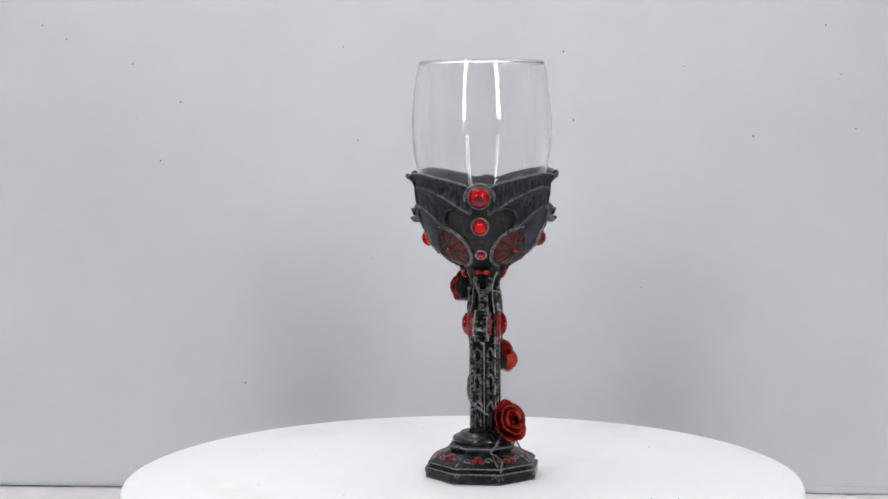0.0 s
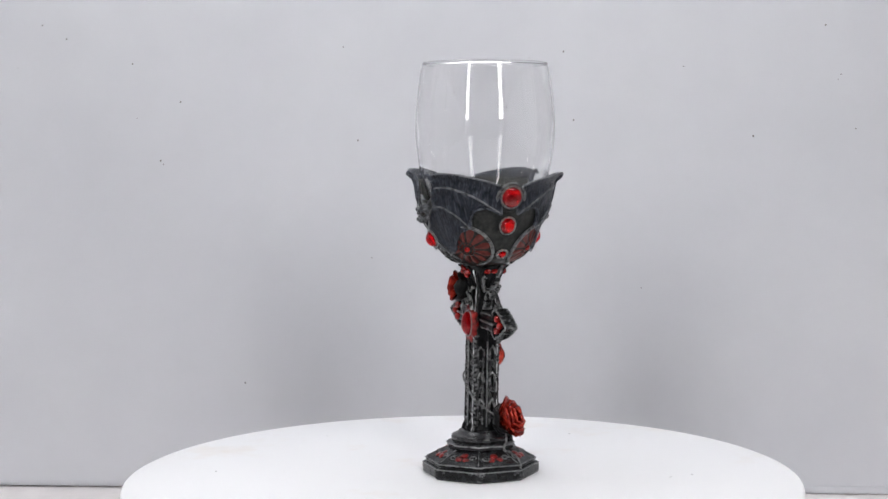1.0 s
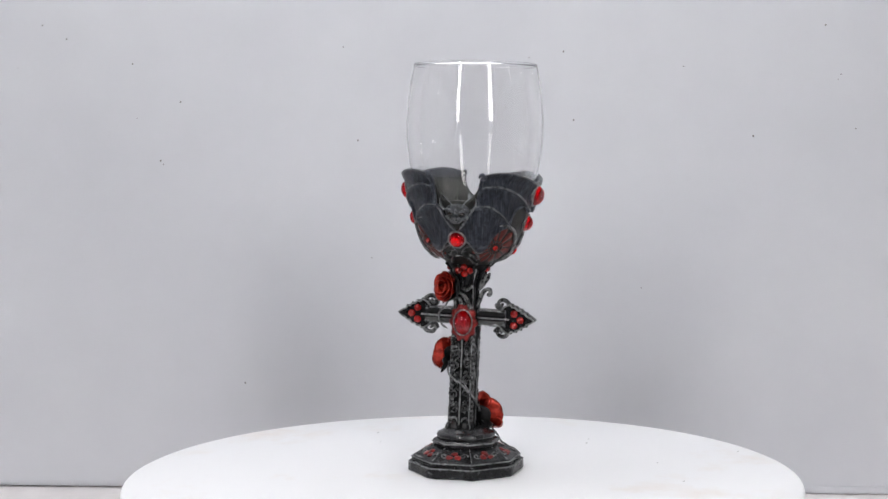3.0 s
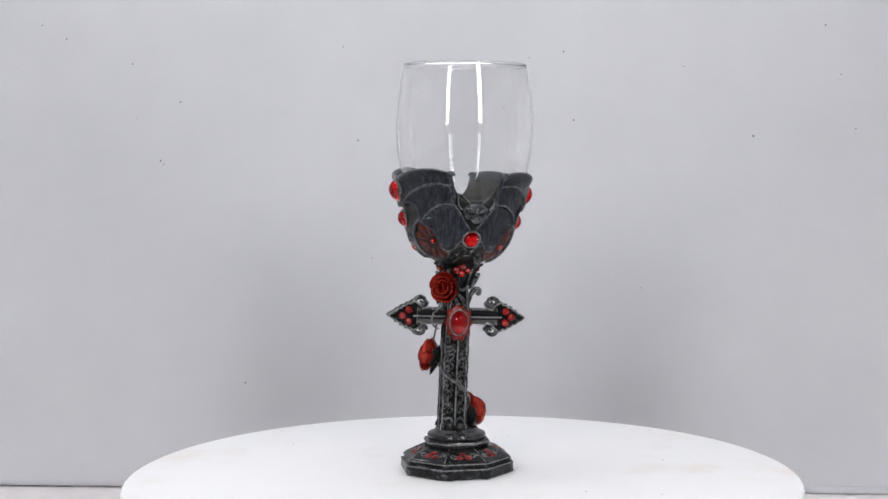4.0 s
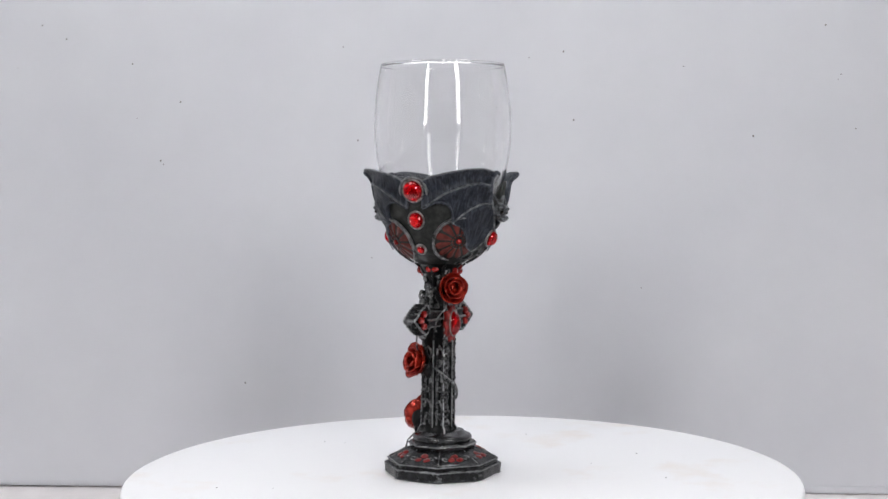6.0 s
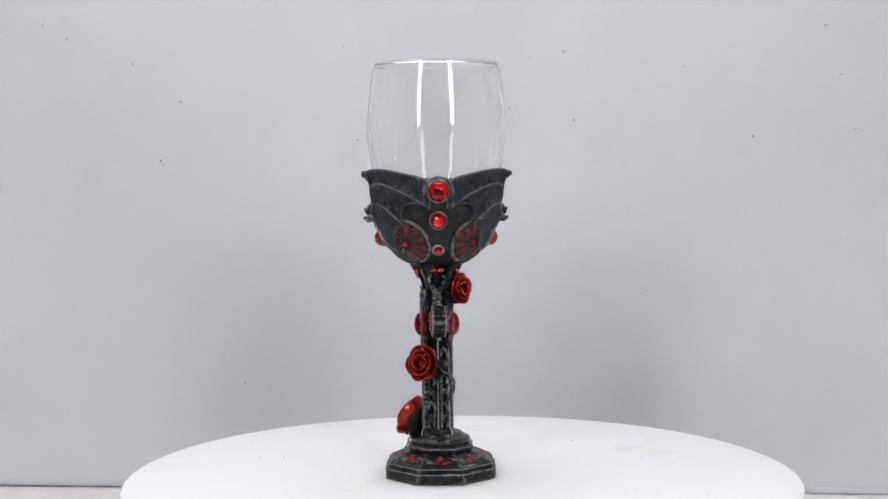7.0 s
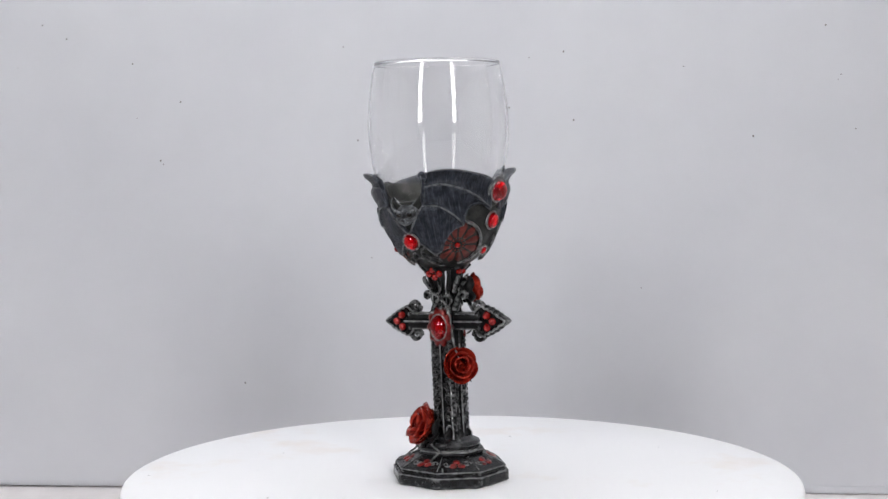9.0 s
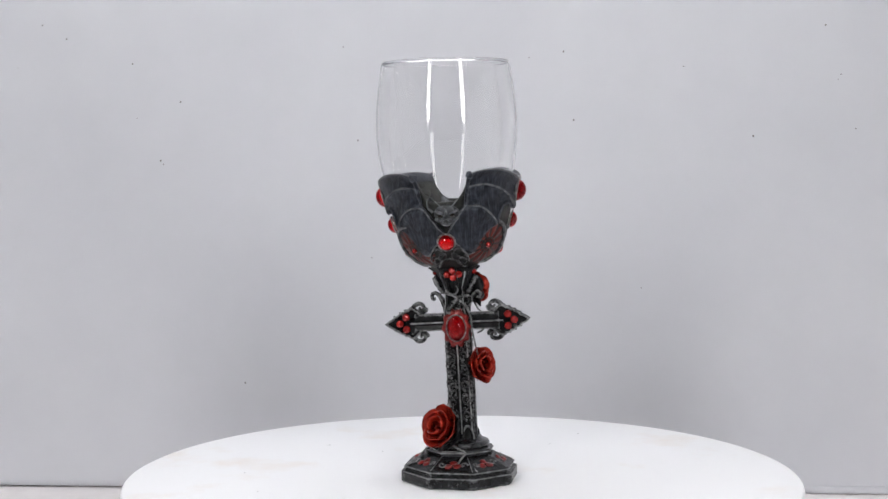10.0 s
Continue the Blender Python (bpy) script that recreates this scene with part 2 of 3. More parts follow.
def build_lights():
    for s in (-1, 1):
        bar = thing("light_bar", "tall light bar with rows of lit white diodes", "studio light", "light bars before the turntable", m=pose(s * 0.255 - 0.018, -0.50, FLOOR_Z - 0.004, 0, 0, -s * 26))
        for k in range(16):
            part("diode", box(bmesh.new(), -0.045, 0.045, 0.0, 0.004, 0.252 + k * 0.020, 0.266 + k * 0.020), M_BAR, bar, "lit white diode", False)
        bm = box(bmesh.new(), -0.054, 0.054, -0.02, -0.001, 0.238, 0.580, 0.004)
        part("housing", bm, M_BLACK, bar)
        bm = tube(bmesh.new(), [(0, -0.01, 0.004), (0, -0.01, 0.238)], 0.008)
        part("stand", bm, M_BLACK, bar)
        bm = lathe(bmesh.new(), [(0.06, 0.0), (0.06, 0.006), (0.02, 0.012)], 32)
        part("foot", bm, M_BLACK, bar)
    for s in (-1, 1):
        for turn in (75, 104):
            t = radians(turn)
            strip = thing("diode_strip", "short upright strip of small dim white diodes", "studio light", "diode strips beside the turntable", m=pose(s * 0.45 * math.sin(t), -0.45 * math.cos(t), FLOOR_Z - 0.004, 0, 0, s * turn))
            part("housing", box(bmesh.new(), -0.008, 0.008, -0.012, -0.001, 0.006, 0.178, 0.002), M_BLACK, strip)
            part("foot", box(bmesh.new(), -0.03, 0.03, -0.03, 0.018, 0.0, 0.006, 0.001), M_BLACK, strip)
            for k in range(15):
                part("diode", box(bmesh.new(), -0.0015, 0.0015, -0.001, 0.002, 0.012 + k * 0.011, 0.018 + k * 0.011), M_DIODE, strip, "lit white diode", False)
    panel = thing("ceiling_softbox", "large square softbox glowing white, hung from the ceiling", "studio light", m=pose(-0.05, 0.03, 0.60))
    bm = box(bmesh.new(), -0.27, 0.27, -0.14, 0.14, -0.02, -0.012)
    part("diffuser", bm, M_PANEL, panel)
    bm = box(bmesh.new(), -0.29, 0.29, -0.16, 0.16, -0.010, 0.004)
    part("housing", bm, M_BLACK, panel)
    for x in (-0.22, 0.22):
        part("hanger", tube(bmesh.new(), [(x, 0, 0.003), (x, 0, 0.5995)], 0.004), M_BLACK, panel)


# ---- the goblet ----
PROFILE = [(92.0, 6.6), (93.5, 8.2), (95.0, 11.0), (98.0, 16.0), (101.0, 19.2), (104.0, 21.2), (110.0, 23.6), (116.0, 25.4), (124.0, 27.4), (131.0, 29.0), (140.0, 30.6)]
PZ = [p[0] for p in PROFILE]
PR = [p[1] for p in PROFILE]


def cup_r(z):
    return float(np.interp(z, PZ, PR))


def surf(a, z, off=0.0):
    """A point on the cup, a degrees round from the gem side, z mm up, off mm proud of it; in metres."""
    slope = (cup_r(z + 0.8) - cup_r(z - 0.8)) / 1.6
    k = 1 / math.sqrt(1 + slope * slope)
    side = abs(a % 180 - 90)
    r = cup_r(z) + off * k + 1.7 * math.exp(-(side / 38) ** 2 - ((z - 120) / 10) ** 2)
    t = radians(a - 90)
    return Vector((r * math.cos(t), r * math.sin(t), z - off * slope * k)) * MM


def seat(a, z, off=0.0):
    """A frame on the cup: x round it, y up it, z out of it."""
    p = surf(a, z, off)
    x = (surf(a + 1, z) - surf(a - 1, z)).normalized()
    y = (surf(a, z + 0.5) - surf(a, z - 0.5)).normalized()
    n = x.cross(y).normalized()
    return Matrix.Translation(p) @ Matrix((x, y, n)).transposed().to_4x4()


def face(az, r, z, tilt=0.0, roll=0.0):
    """A frame that faces outwards at azimuth az, r and z in mm, tilted up by tilt."""
    return pose(0, 0, 0, 0, 0, az + 90) @ pose(0, -r * MM, z * MM, 90 - tilt, 0, 0) @ pose(0, 0, 0, 0, 0, roll)


def lifted(u):
    """How far a wing's upper edge stands off the cup, u from its gem side to its claw."""
    u = min(1.0, max(0.0, (u - 0.1) / 0.75))
    return u * u * (3 - 2 * u)


def panel(bm, low, high, off, thick, nu=26, nv=9, sag=0.0, flare=0.0):
    """A bent sheet between two edges given in (a, z), hollowed between them by sag."""
    lo, hi = glide([(*p, 0) for p in low], nu), glide([(*p, 0) for p in high], nu)
    grid = {}
    for i in range(nu):
        for j in range(nv):
            f = j / (nv - 1)
            p = lo[i] * (1 - f) + hi[i] * f
            o = off - sag * math.sin(math.pi * f) * math.sin(math.pi * min(1, 0.15 + 0.7 * i / (nu - 1)))
            o += flare * f * f * lifted(i / (nu - 1))
            grid[i, j, 0] = bm.verts.new(surf(p.x, p.y, o))
            grid[i, j, 1] = bm.verts.new(surf(p.x, p.y, o - thick))
    for i in range(nu - 1):
        for j in range(nv - 1):
            bm.faces.new([grid[i, j, 0], grid[i + 1, j, 0], grid[i + 1, j + 1, 0], grid[i, j + 1, 0]])
            bm.faces.new([grid[i, j + 1, 1], grid[i + 1, j + 1, 1], grid[i + 1, j, 1], grid[i, j, 1]])
    for i in range(nu - 1):
        for j in (0, nv - 1):
            bm.faces.new([grid[i, j, 0], grid[i, j, 1], grid[i + 1, j, 1], grid[i + 1, j, 0]])
    for j in range(nv - 1):
        for i in (0, nu - 1):
            bm.faces.new([grid[i, j, 0], grid[i, j + 1, 0], grid[i, j + 1, 1], grid[i, j, 1]])
    span = {v: (i / (nu - 1), j / (nv - 1)) for (i, j, k), v in grid.items()}
    uv = bm.loops.layers.uv.new("UVMap")
    for f in bm.faces:
        for corner in f.loops:
            corner[uv].uv = span[corner.vert]
    return bm


def on_cup(base, sign, pts, off, n):
    return [surf(base + sign * p.x, p.y, off) for p in glide([(*q, 0) for q in pts], n)]


TOP_EDGE = [(8, 130.5), (15, 132.4), (28, 134.3), (44, 136.2), (57, 136.6), (68, 135.4)]
RIB_ONE = [(7, 119.3), (18, 122.3), (30, 126.0), (46, 129.2), (58, 130.2), (70, 129.4)]
SCALLOP = [(8, 118.6), (20, 121.4), (30, 120.6), (35, 117.0), (36, 112.8), (50, 118.4), (60, 121.2), (72, 121.4)]
RIB_TWO = [(36, 112.6), (43, 116.0), (52, 119.2), (62, 121.4), (72, 121.4)]
RIB_END = [(72, 121.6), (78, 117.5), (84, 113.0), (88, 110.5)]
WING_LOW = [(36, 112.4), (46, 110.4), (53, 106.6), (58, 102.2), (67, 101.6), (78, 105.2), (88, 108.0)]
WING_MID = [(36, 112.8), (44, 116.2), (52, 119.2), (62, 121.4), (72, 121.4), (80, 116.0), (88, 110.5)]


def build_wing(goblet, base, sign):
    def m(pts):
        return [(base + sign * a, z) for a, z in pts]
    wing = part("wing", panel(bmesh.new(), m(RIB_ONE), m(TOP_EDGE), 2.0, 1.6, sag=1.3, flare=2.6), M_WING, goblet, "black bat wing with silver-rubbed ribs", m=LEAN)
    part("membrane", panel(bmesh.new(), m(SCALLOP), m(RIB_ONE), 1.9, 1.6, sag=1.0), M_WING, wing)
    part("membrane", panel(bmesh.new(), m(WING_LOW), m(WING_MID), 1.5, 1.5, sag=0.8), M_WING, wing)
    for pts, r in ((RIB_ONE, 0.40), (RIB_TWO, 0.35), (RIB_END, 0.40), (WING_LOW[3:], 0.30)):
        part("rib", roughen(tube(bmesh.new(), on_cup(base, sign, pts, 2.0, 40), r * MM, taper=0.3), 0.18, 0.5), M_RIDGE, wing)
    top = glide([(*q, 0) for q in TOP_EDGE], 26)
    part("rib", tube(bmesh.new(), [surf(base + sign * p.x, p.y, 1.9 + 2.6 * lifted(k / 25)) for k, p in enumerate(top)], 0.40 * MM, taper=0.2), M_RIDGE, wing)
    spar = [(70 - 2 * f, 129.4 + 6 * f, 2.0 + 2.6 * f * f) for f in (1.0, 0.85, 0.7, 0.55, 0.4, 0.25, 0.1)] + [(70.3, 127.5, 2.0), (71.0, 125.5, 2.0), (71.6, 123.5, 2.0), (72.0, 121.4, 2.0)]
    path = [surf(base + sign * a, z, o - 0.4) for a, z, o in spar]
    part("spar", roughen(tube(bmesh.new(), glide(path, 24), 1.0 * MM, 0.7 * MM, taper=0.2), 0.2, 0.5), M_WING, wing)
    # thumb claw where the spar meets the upper edge
    hook = [surf(base + sign * a, z, o) for a, z, o in ((68.4, 133.4, 2.8), (68.2, 134.8, 3.8), (69.2, 135.5, 4.4), (70.8, 135.2, 4.6), (71.8, 134.2, 4.3))]
    part("claw", roughen(tube(bmesh.new(), glide(hook, 14), 1.25 * MM, 0.5 * MM, n=8), 0.35, 0.5), M_WING, wing)
    part("scalloped_edge", tube(bmesh.new(), on_cup(base, sign, SCALLOP[:5], 1.7, 22), 0.4 * MM, taper=0.2), M_WING, wing)


def gem(goblet, m, rx, ry, h, label="glossy red cabochon gem", rim=0.55, lean=True):
    g = part("gem", dome(bmesh.new(), m, rx * MM, ry * MM, h * MM), M_GEM, goblet, label, m=LEAN if lean else None)
    part("foil", dome(bmesh.new(), m @ pose(0, 0, -0.0004), (rx + 0.3) * MM, (ry + 0.3) * MM, 0.0003, 20, 3), M_FOIL, g)
    part("bezel", tube(bmesh.new(), oval(m, (rx + rim * 0.7) * MM, (ry + rim * 0.7) * MM, 30, 0.0002), rim * MM, closed=True), M_SILVER, g, "worn silver bezel")
    return g


def build_window(goblet, base, sign):
    a0, z0 = ((46.0, 104.6) if sign > 0 else (40.0, 103.9)) if base else (43.5, 102.8)
    def at(u, v, off):
        # u mm round the cup and v mm up its flank from the hub
        z, step = z0, math.copysign(0.25, v)
        left = abs(v)
        while left > 0:
            slope = (cup_r(z + step) - cup_r(z)) / step
            z += step * min(1, left / 0.25) / math.sqrt(1 + slope * slope)
            left -= 0.25
        return surf(base + sign * (a0 + math.degrees(u / max(9.0, cup_r((z + z0) / 2)))), max(93.5, z), off)
    bm = tube(bmesh.new(), [at(11.0 * math.cos(radians(d)), 11.0 * math.sin(radians(d)), 0.9) for d in range(84, 262, 6)], 0.75 * MM, taper=0.15)
    window = part("rose_window", bm, M_RIB, goblet, "gothic rose window with dull red panes", m=LEAN)
    for k in range(12):
        bm = bmesh.new()
        c = radians(k * 30 + 15)
        rows = []
        for f, half in ((2.2, 0.11), (4.5, 0.165), (6.5, 0.19), (8.3, 0.20), (9.5, 0.15), (10.3, 0.05)):
            rows.append([at(f * math.cos(c + half * q), f * math.sin(c + half * q), 0.55 - 0.3 * abs(q)) for q in (-1, -0.5, 0, 0.5, 1)])
        grid = [[bm.verts.new(p) for p in r] for r in rows]
        for p, q in zip(grid, grid[1:]):
            for i in range(4):
                bm.faces.new((p[i], p[i + 1], q[i + 1], q[i]))
        part("pane", bm, M_PANE, window)
    part("tracery_ring", roughen(tube(bmesh.new(), [at(3.3 * math.cos(radians(d)), 3.3 * math.sin(radians(d)), 0.35) for d in range(0, 360, 15)], 0.34 * MM, closed=True, n=6), 0.3, 0.5), M_RECESS, window)
    part("hub", dome(bmesh.new(), seat(base + sign * a0, z0, 0.3), 1.35 * MM, 1.35 * MM, 1.3 * MM, 14, 5), M_BEAD, window, "small red bead hub")


def build_bat(goblet, base):
    m = face(base - (87.6 if base == 90 else 88.8), 27.3, 118.0, -14) @ Matrix.Diagonal((1.2, 1.0, 1.08, 1))
    def at(x, y, z, rx=0, ry=0, rz=0):
        return m @ pose(x * MM, y * MM, z * MM, rx, ry, rz)
    bm = bmesh.new()
    ball(bm, at(0, 0.5, 0), 4.5 * MM, 3.7 * MM, 3.5 * MM, 28, 20)                    # skull
    ball(bm, at(0, -2.5, 2.3), 2.2 * MM, 1.7 * MM, 2.5 * MM, 20, 14)                  # muzzle
    ball(bm, at(0, -1.7, 4.5), 1.15 * MM, 0.8 * MM, 0.7 * MM, 14, 10)                 # nose pad
    ball(bm, at(0, 0.9, 3.2, 20), 0.55 * MM, 2.0 * MM, 0.7 * MM, 12, 10)              # bridge
    ball(bm, at(0, -3.7, 2.6), 1.5 * MM, 0.5 * MM, 1.5 * MM, 14, 8)                   # chin
    for s in (-1, 1):
        ball(bm, at(s * 2.3, 1.55, 2.6, 0, 0, s * 28), 1.9 * MM, 0.6 * MM, 1.2 * MM, 14, 10)    # brow
        ball(bm, at(s * 2.7, -1.9, 1.8, 0, 0, s * 30), 1.6 * MM, 0.9 * MM, 1.5 * MM, 14, 10)    # cheek
        ball(bm, at(s * 1.1, -2.6, 4.0), 0.8 * MM, 0.7 * MM, 0.8 * MM, 12, 8)                    # lip
        # tall pointed ear with a rolled rim, hollow in front
        root, tip = Vector((s * 3.3, 2.0, -0.4)), Vector((s * 6.0, 7.3, -1.4))
        loops = []
        for k in range(11):
            f = k / 10
            c = root.lerp(tip, f) + Vector((s * 0.5 * math.sin(math.pi * f), 0, 0))
            w = 2.0 * (1 - f) ** 0.8 * (1 + 0.9 * f) + 0.1
            across = Vector((0.88, -0.47 * s, 0)) * w
            loops.append([m @ ((c + across * x + Vector((0, 0, y * w))) * MM) for x, y in ((-1, 0.62), (-0.72, 0.1), (-0.3, -0.35), (0.3, -0.35), (0.72, 0.1), (1, 0.62), (1.08, 0.2), (0.7, -0.55), (0, -0.9), (-0.7, -0.55), (-1.08, 0.2))])
        rings(bm, loops)
    roughen(bm, 0.16, 0.6)
    head = part("bat_head", bm, M_BAT, goblet, "grey bat head with pointed ears", m=LEAN)
    for s in (-1, 1):
        part("eye", ball(bmesh.new(), at(s * 2.1, 0.2, 3.0), 1.15 * MM, 0.85 * MM, 0.75 * MM, 14, 10), M_EYE, head, "glossy dark eye")
        part("nostril", ball(bmesh.new(), at(s * 0.5, -1.8, 5.1), 0.3 * MM, 0.25 * MM, 0.2 * MM, 8, 6), M_EYE, head)


def rose_petal(k, count, ring_r, height, spread, width):
    """One cupped petal with a curled lip, standing round the heart; x, y across the rose, z out of it, in mm."""
    bm = bmesh.new()
    nu, nv = 9, 7
    grid = {}
    for side in (0, 1):
        for i in range(nu):
            for j in range(nv):
                u, v = i / (nu - 1) * 2 - 1, j / (nv - 1)
                ang = u * width
                tip = 1 - min(1.0, abs(u) * 1.1)
                r = ring_r * (0.25 + 0.75 * math.sin(min(1.0, v * 1.15) * math.pi / 2)) + spread * max(0, v - 0.62) * 3.4 * (0.85 + 0.25 * tip) - 0.4 * side
                z = height * (0.04 + v * (1 - 0.34 * u ** 4)) + 0.2 * tip * v * v - 1.5 * spread * max(0, v - 0.75) - 0.2 * side
                r *= 1 - 0.08 * u * u
                p = pose(0, 0, 0, 0, 0, k * 360 / count) @ Vector((r * math.cos(ang), r * math.sin(ang), z))
                grid[i, j, side] = bm.verts.new(p)
    for side in (0, 1):
        for i in range(nu - 1):
            for j in range(nv - 1):
                bm.faces.new((grid[i, j, side], grid[i + 1, j, side], grid[i + 1, j + 1, side], grid[i, j + 1, side]))
    for i in range(nu - 1):
        bm.faces.new((grid[i, nv - 1, 0], grid[i + 1, nv - 1, 0], grid[i + 1, nv - 1, 1], grid[i, nv - 1, 1]))
    for j in range(nv - 1):
        for i in (0, nu - 1):
            bm.faces.new((grid[i, j, 0], grid[i, j + 1, 0], grid[i, j + 1, 1], grid[i, j, 1]))
    return bm


def build_rose(goblet, m, size, spin, cupped):
    """A modelled rose: a coiled heart in three rounds of cupped petals on a dark calyx."""
    scale = Matrix.Scale(size * MM, 4)
    m = m @ pose(0, 0, 0, 0, 0, spin) @ scale
    bm = bmesh.new()
    coil = []
    for k in range(34):
        t = k / 33
        coil.append((m @ Vector(((0.25 + 1.75 * t) * math.cos(t * 13), (0.25 + 1.75 * t) * math.sin(t * 13), 6.6 - 0.6 * t)), m @ Vector(((0.25 + 2.1 * t) * math.cos(t * 13), (0.25 + 2.1 * t) * math.sin(t * 13), 0.5))))
    outer = [(bm.verts.new(a), bm.verts.new(b)) for a, b in coil]
    for (a, b), (c, d) in zip(outer, outer[1:]):
        bm.faces.new((a, c, d, b))
    bmesh.ops.solidify(bm, geom=bm.faces[:], thickness=0.32 * size * MM)
    ball(bm, m @ pose(0, 0, 2.5), 2.6, 2.6, 2.9, 16, 12)
    rose = part("rose", bm, M_ROSE, goblet, "dark red metallic painted rose", m=LEAN)
    for count, ring_r, height, spread, width, turn in ((3, 2.7, 6.6, 0.22, 1.25, 20), (4, 4.1, 6.0, 0.45, 1.02, 55), (5, 5.6, 4.9, 0.72, 0.86, 10)):
        for k in range(count):
            bm = rose_petal(k + turn / 90, count, ring_r, height + 0.3 * math.sin(k * 2.1 + spin), spread, width)
            for v in bm.verts:
                v.co += noise.noise_vector(v.co * 0.55 + Vector((spin, count, k))) * 0.22 * min(1.0, v.co.z / 3)
            bm.transform(m)
            part("petal", bm, M_ROSE, rose)
    # five broad sepals cup the back of the flower
    bm = bmesh.new()
    n = 50
    loops = []
    for side in (0, 1):
        ladder = [(1.2, -2.2), (3.4, -1.7), (5.2, -0.4), (6.3, 1.2), (6.9, 2.7)]
        for r, z in (ladder if side == 0 else ladder[::-1]):
            f = max(0.0, (z + 0.4) / 3.1)
            loops.append([m @ Vector((cupped * (r - 0.35 * side) * math.cos(q), cupped * (r - 0.35 * side) * math.sin(q), (2 * cupped - 1) * z + 0.25 * side + f * (1.5 * abs(math.cos(2.5 * q)) - 0.9))) for q in (2 * math.pi * i / n for i in range(n))])
    part("calyx", roughen(rings(bm, loops), 0.25, 0.3), M_LEAF, rose, "dark cupped sepals")


def square_ring(half, ridge, recess, corner, z):
    """A gothic pier's outline: ridge in the middle of each face, hollows beside it, and cut corners; in metres."""
    out = []
    for q in range(4):
        t = pose(0, 0, 0, 0, 0, q * 90)
        for x, y in ((half - corner, -half), (half, -half + corner), (recess, -half * 0.62), (recess, -half * 0.2), (ridge, 0), (recess, half * 0.2), (recess, half * 0.62), (half, half - corner)):
            p = t @ Vector((x, y, 0))
            out.append((p.x * MM, p.y * MM, z * MM))
    return out


def octagon(r, z):
    return [(r * MM * math.cos(radians(22.5 + 45 * i)), r * MM * math.sin(radians(22.5 + 45 * i)), z * MM) for i in range(8)]


def scroll(m, r, turns, thick, hand=1):
    """A flat spiral curl on the frame m, in mm."""
    pts = []
    n = int(16 * turns) + 4
    for k in range(n):
        t = k / (n - 1)
        a = hand * t * turns * 2 * math.pi
        rr = r * (1 - 0.82 * t)
        pts.append(m @ (Vector((rr * math.cos(a), rr * math.sin(a), 0.2 * t)) * MM))
    return pts


def build_base(goblet):
    bm = bmesh.new()
    rings(bm, [octagon(r, z) for r, z in ((25.6, 0.0), (26.2, 0.5), (26.3, 4.3), (25.7, 5.0), (24.7, 5.2), (24.6, 5.7), (25.0, 6.2), (24.8, 6.9), (23.8, 7.5), (19.8, 9.5), (16.0, 11.4), (14.4, 11.8))])
    roughen(bm, 0.4, 0.4, 6)
    base = part("base", bm, M_FOOT, goblet, "black octagonal foot with worn silver edges", m=pose(0, 0, 0, 0, 0, -2.8))
    for z, r in ((4.5, 26.1), (6.7, 24.9)):
        part("edge_moulding", tube(bmesh.new(), [Vector(p) for k in range(8) for p in (Vector(octagon(r, z)[k]).lerp(Vector(octagon(r, z)[(k + 1) % 8]), f) for f in (0.0, 0.25, 0.5, 0.75))], 0.32 * MM, closed=True, n=6), M_FOOT, base)
    for k in range(8):
        p, q = Vector(octagon(24.0, 7.5)[k]), Vector(octagon(14.8, 11.8)[k])
        part("hip", tube(bmesh.new(), [p.lerp(q, f) for f in (0, 0.3, 0.6, 1)], 0.22 * MM), M_FOOT, base)
    for k in range(8):
        m = pose(0, 0, 0, 0, 0, k * 45 + 90) @ pose(0, -18.6 * MM, 9.25 * MM, 27.5)
        bm = bmesh.new()
        for x, y in ((0, 1.7), (-1.9, -0.7), (1.9, -0.7)):
            ball(bm, m @ pose(x * MM, y * MM, 0.05 * MM), 1.75 * MM, 1.5 * MM, 0.6 * MM, 12, 6)
        roughen(bm, 0.5, 0.35)
        for sx in (-1, 1):
            tube(leaf := bmesh.new(), scroll(m @ pose(sx * 4.6 * MM, 0.3 * MM, 0), 1.8, 1.1, 0.3, sx), 0.45 * MM, 0.28 * MM, n=6)
            part("leaf_relief", roughen(leaf, 0.4, 0.5), M_FOOT, base)
        part("trefoil", bm, M_MOUNT, base, "red painted trefoil")
    bm = rings(bmesh.new(), [octagon(r, z) for r, z in ((14.2, 11.6), (14.9, 12.2), (15.2, 13.4), (14.8, 14.6), (13.6, 15.0), (12.5, 15.1))])
    part("collar", bm, M_MOULD, base, smooth=False)
    part("collar_edge", tube(bmesh.new(), [Vector(p) for k in range(8) for p in (Vector(octagon(15.1, 13.6)[k]).lerp(Vector(octagon(15.1, 13.6)[(k + 1) % 8]), f) for f in (0.0, 0.25, 0.5, 0.75))], 0.42 * MM, closed=True, n=6), M_FOOT, base)
    part("torus_moulding", lathe(bmesh.new(), [(12.4 * MM, 14.9 * MM), (13.1 * MM, 15.4 * MM), (13.3 * MM, 16.3 * MM), (12.9 * MM, 17.2 * MM), (11.6 * MM, 17.8 * MM), (10.2 * MM, 18.3 * MM), (9.6 * MM, 19.3 * MM), (8.4 * MM, 19.6 * MM)], 48), M_MOULD, base)


def narrowed(bm):
    """The stem is a little thinner along the cross arms than across them."""
    bm.transform(Matrix.Diagonal((1, 0.88, 1, 1)))
    return bm


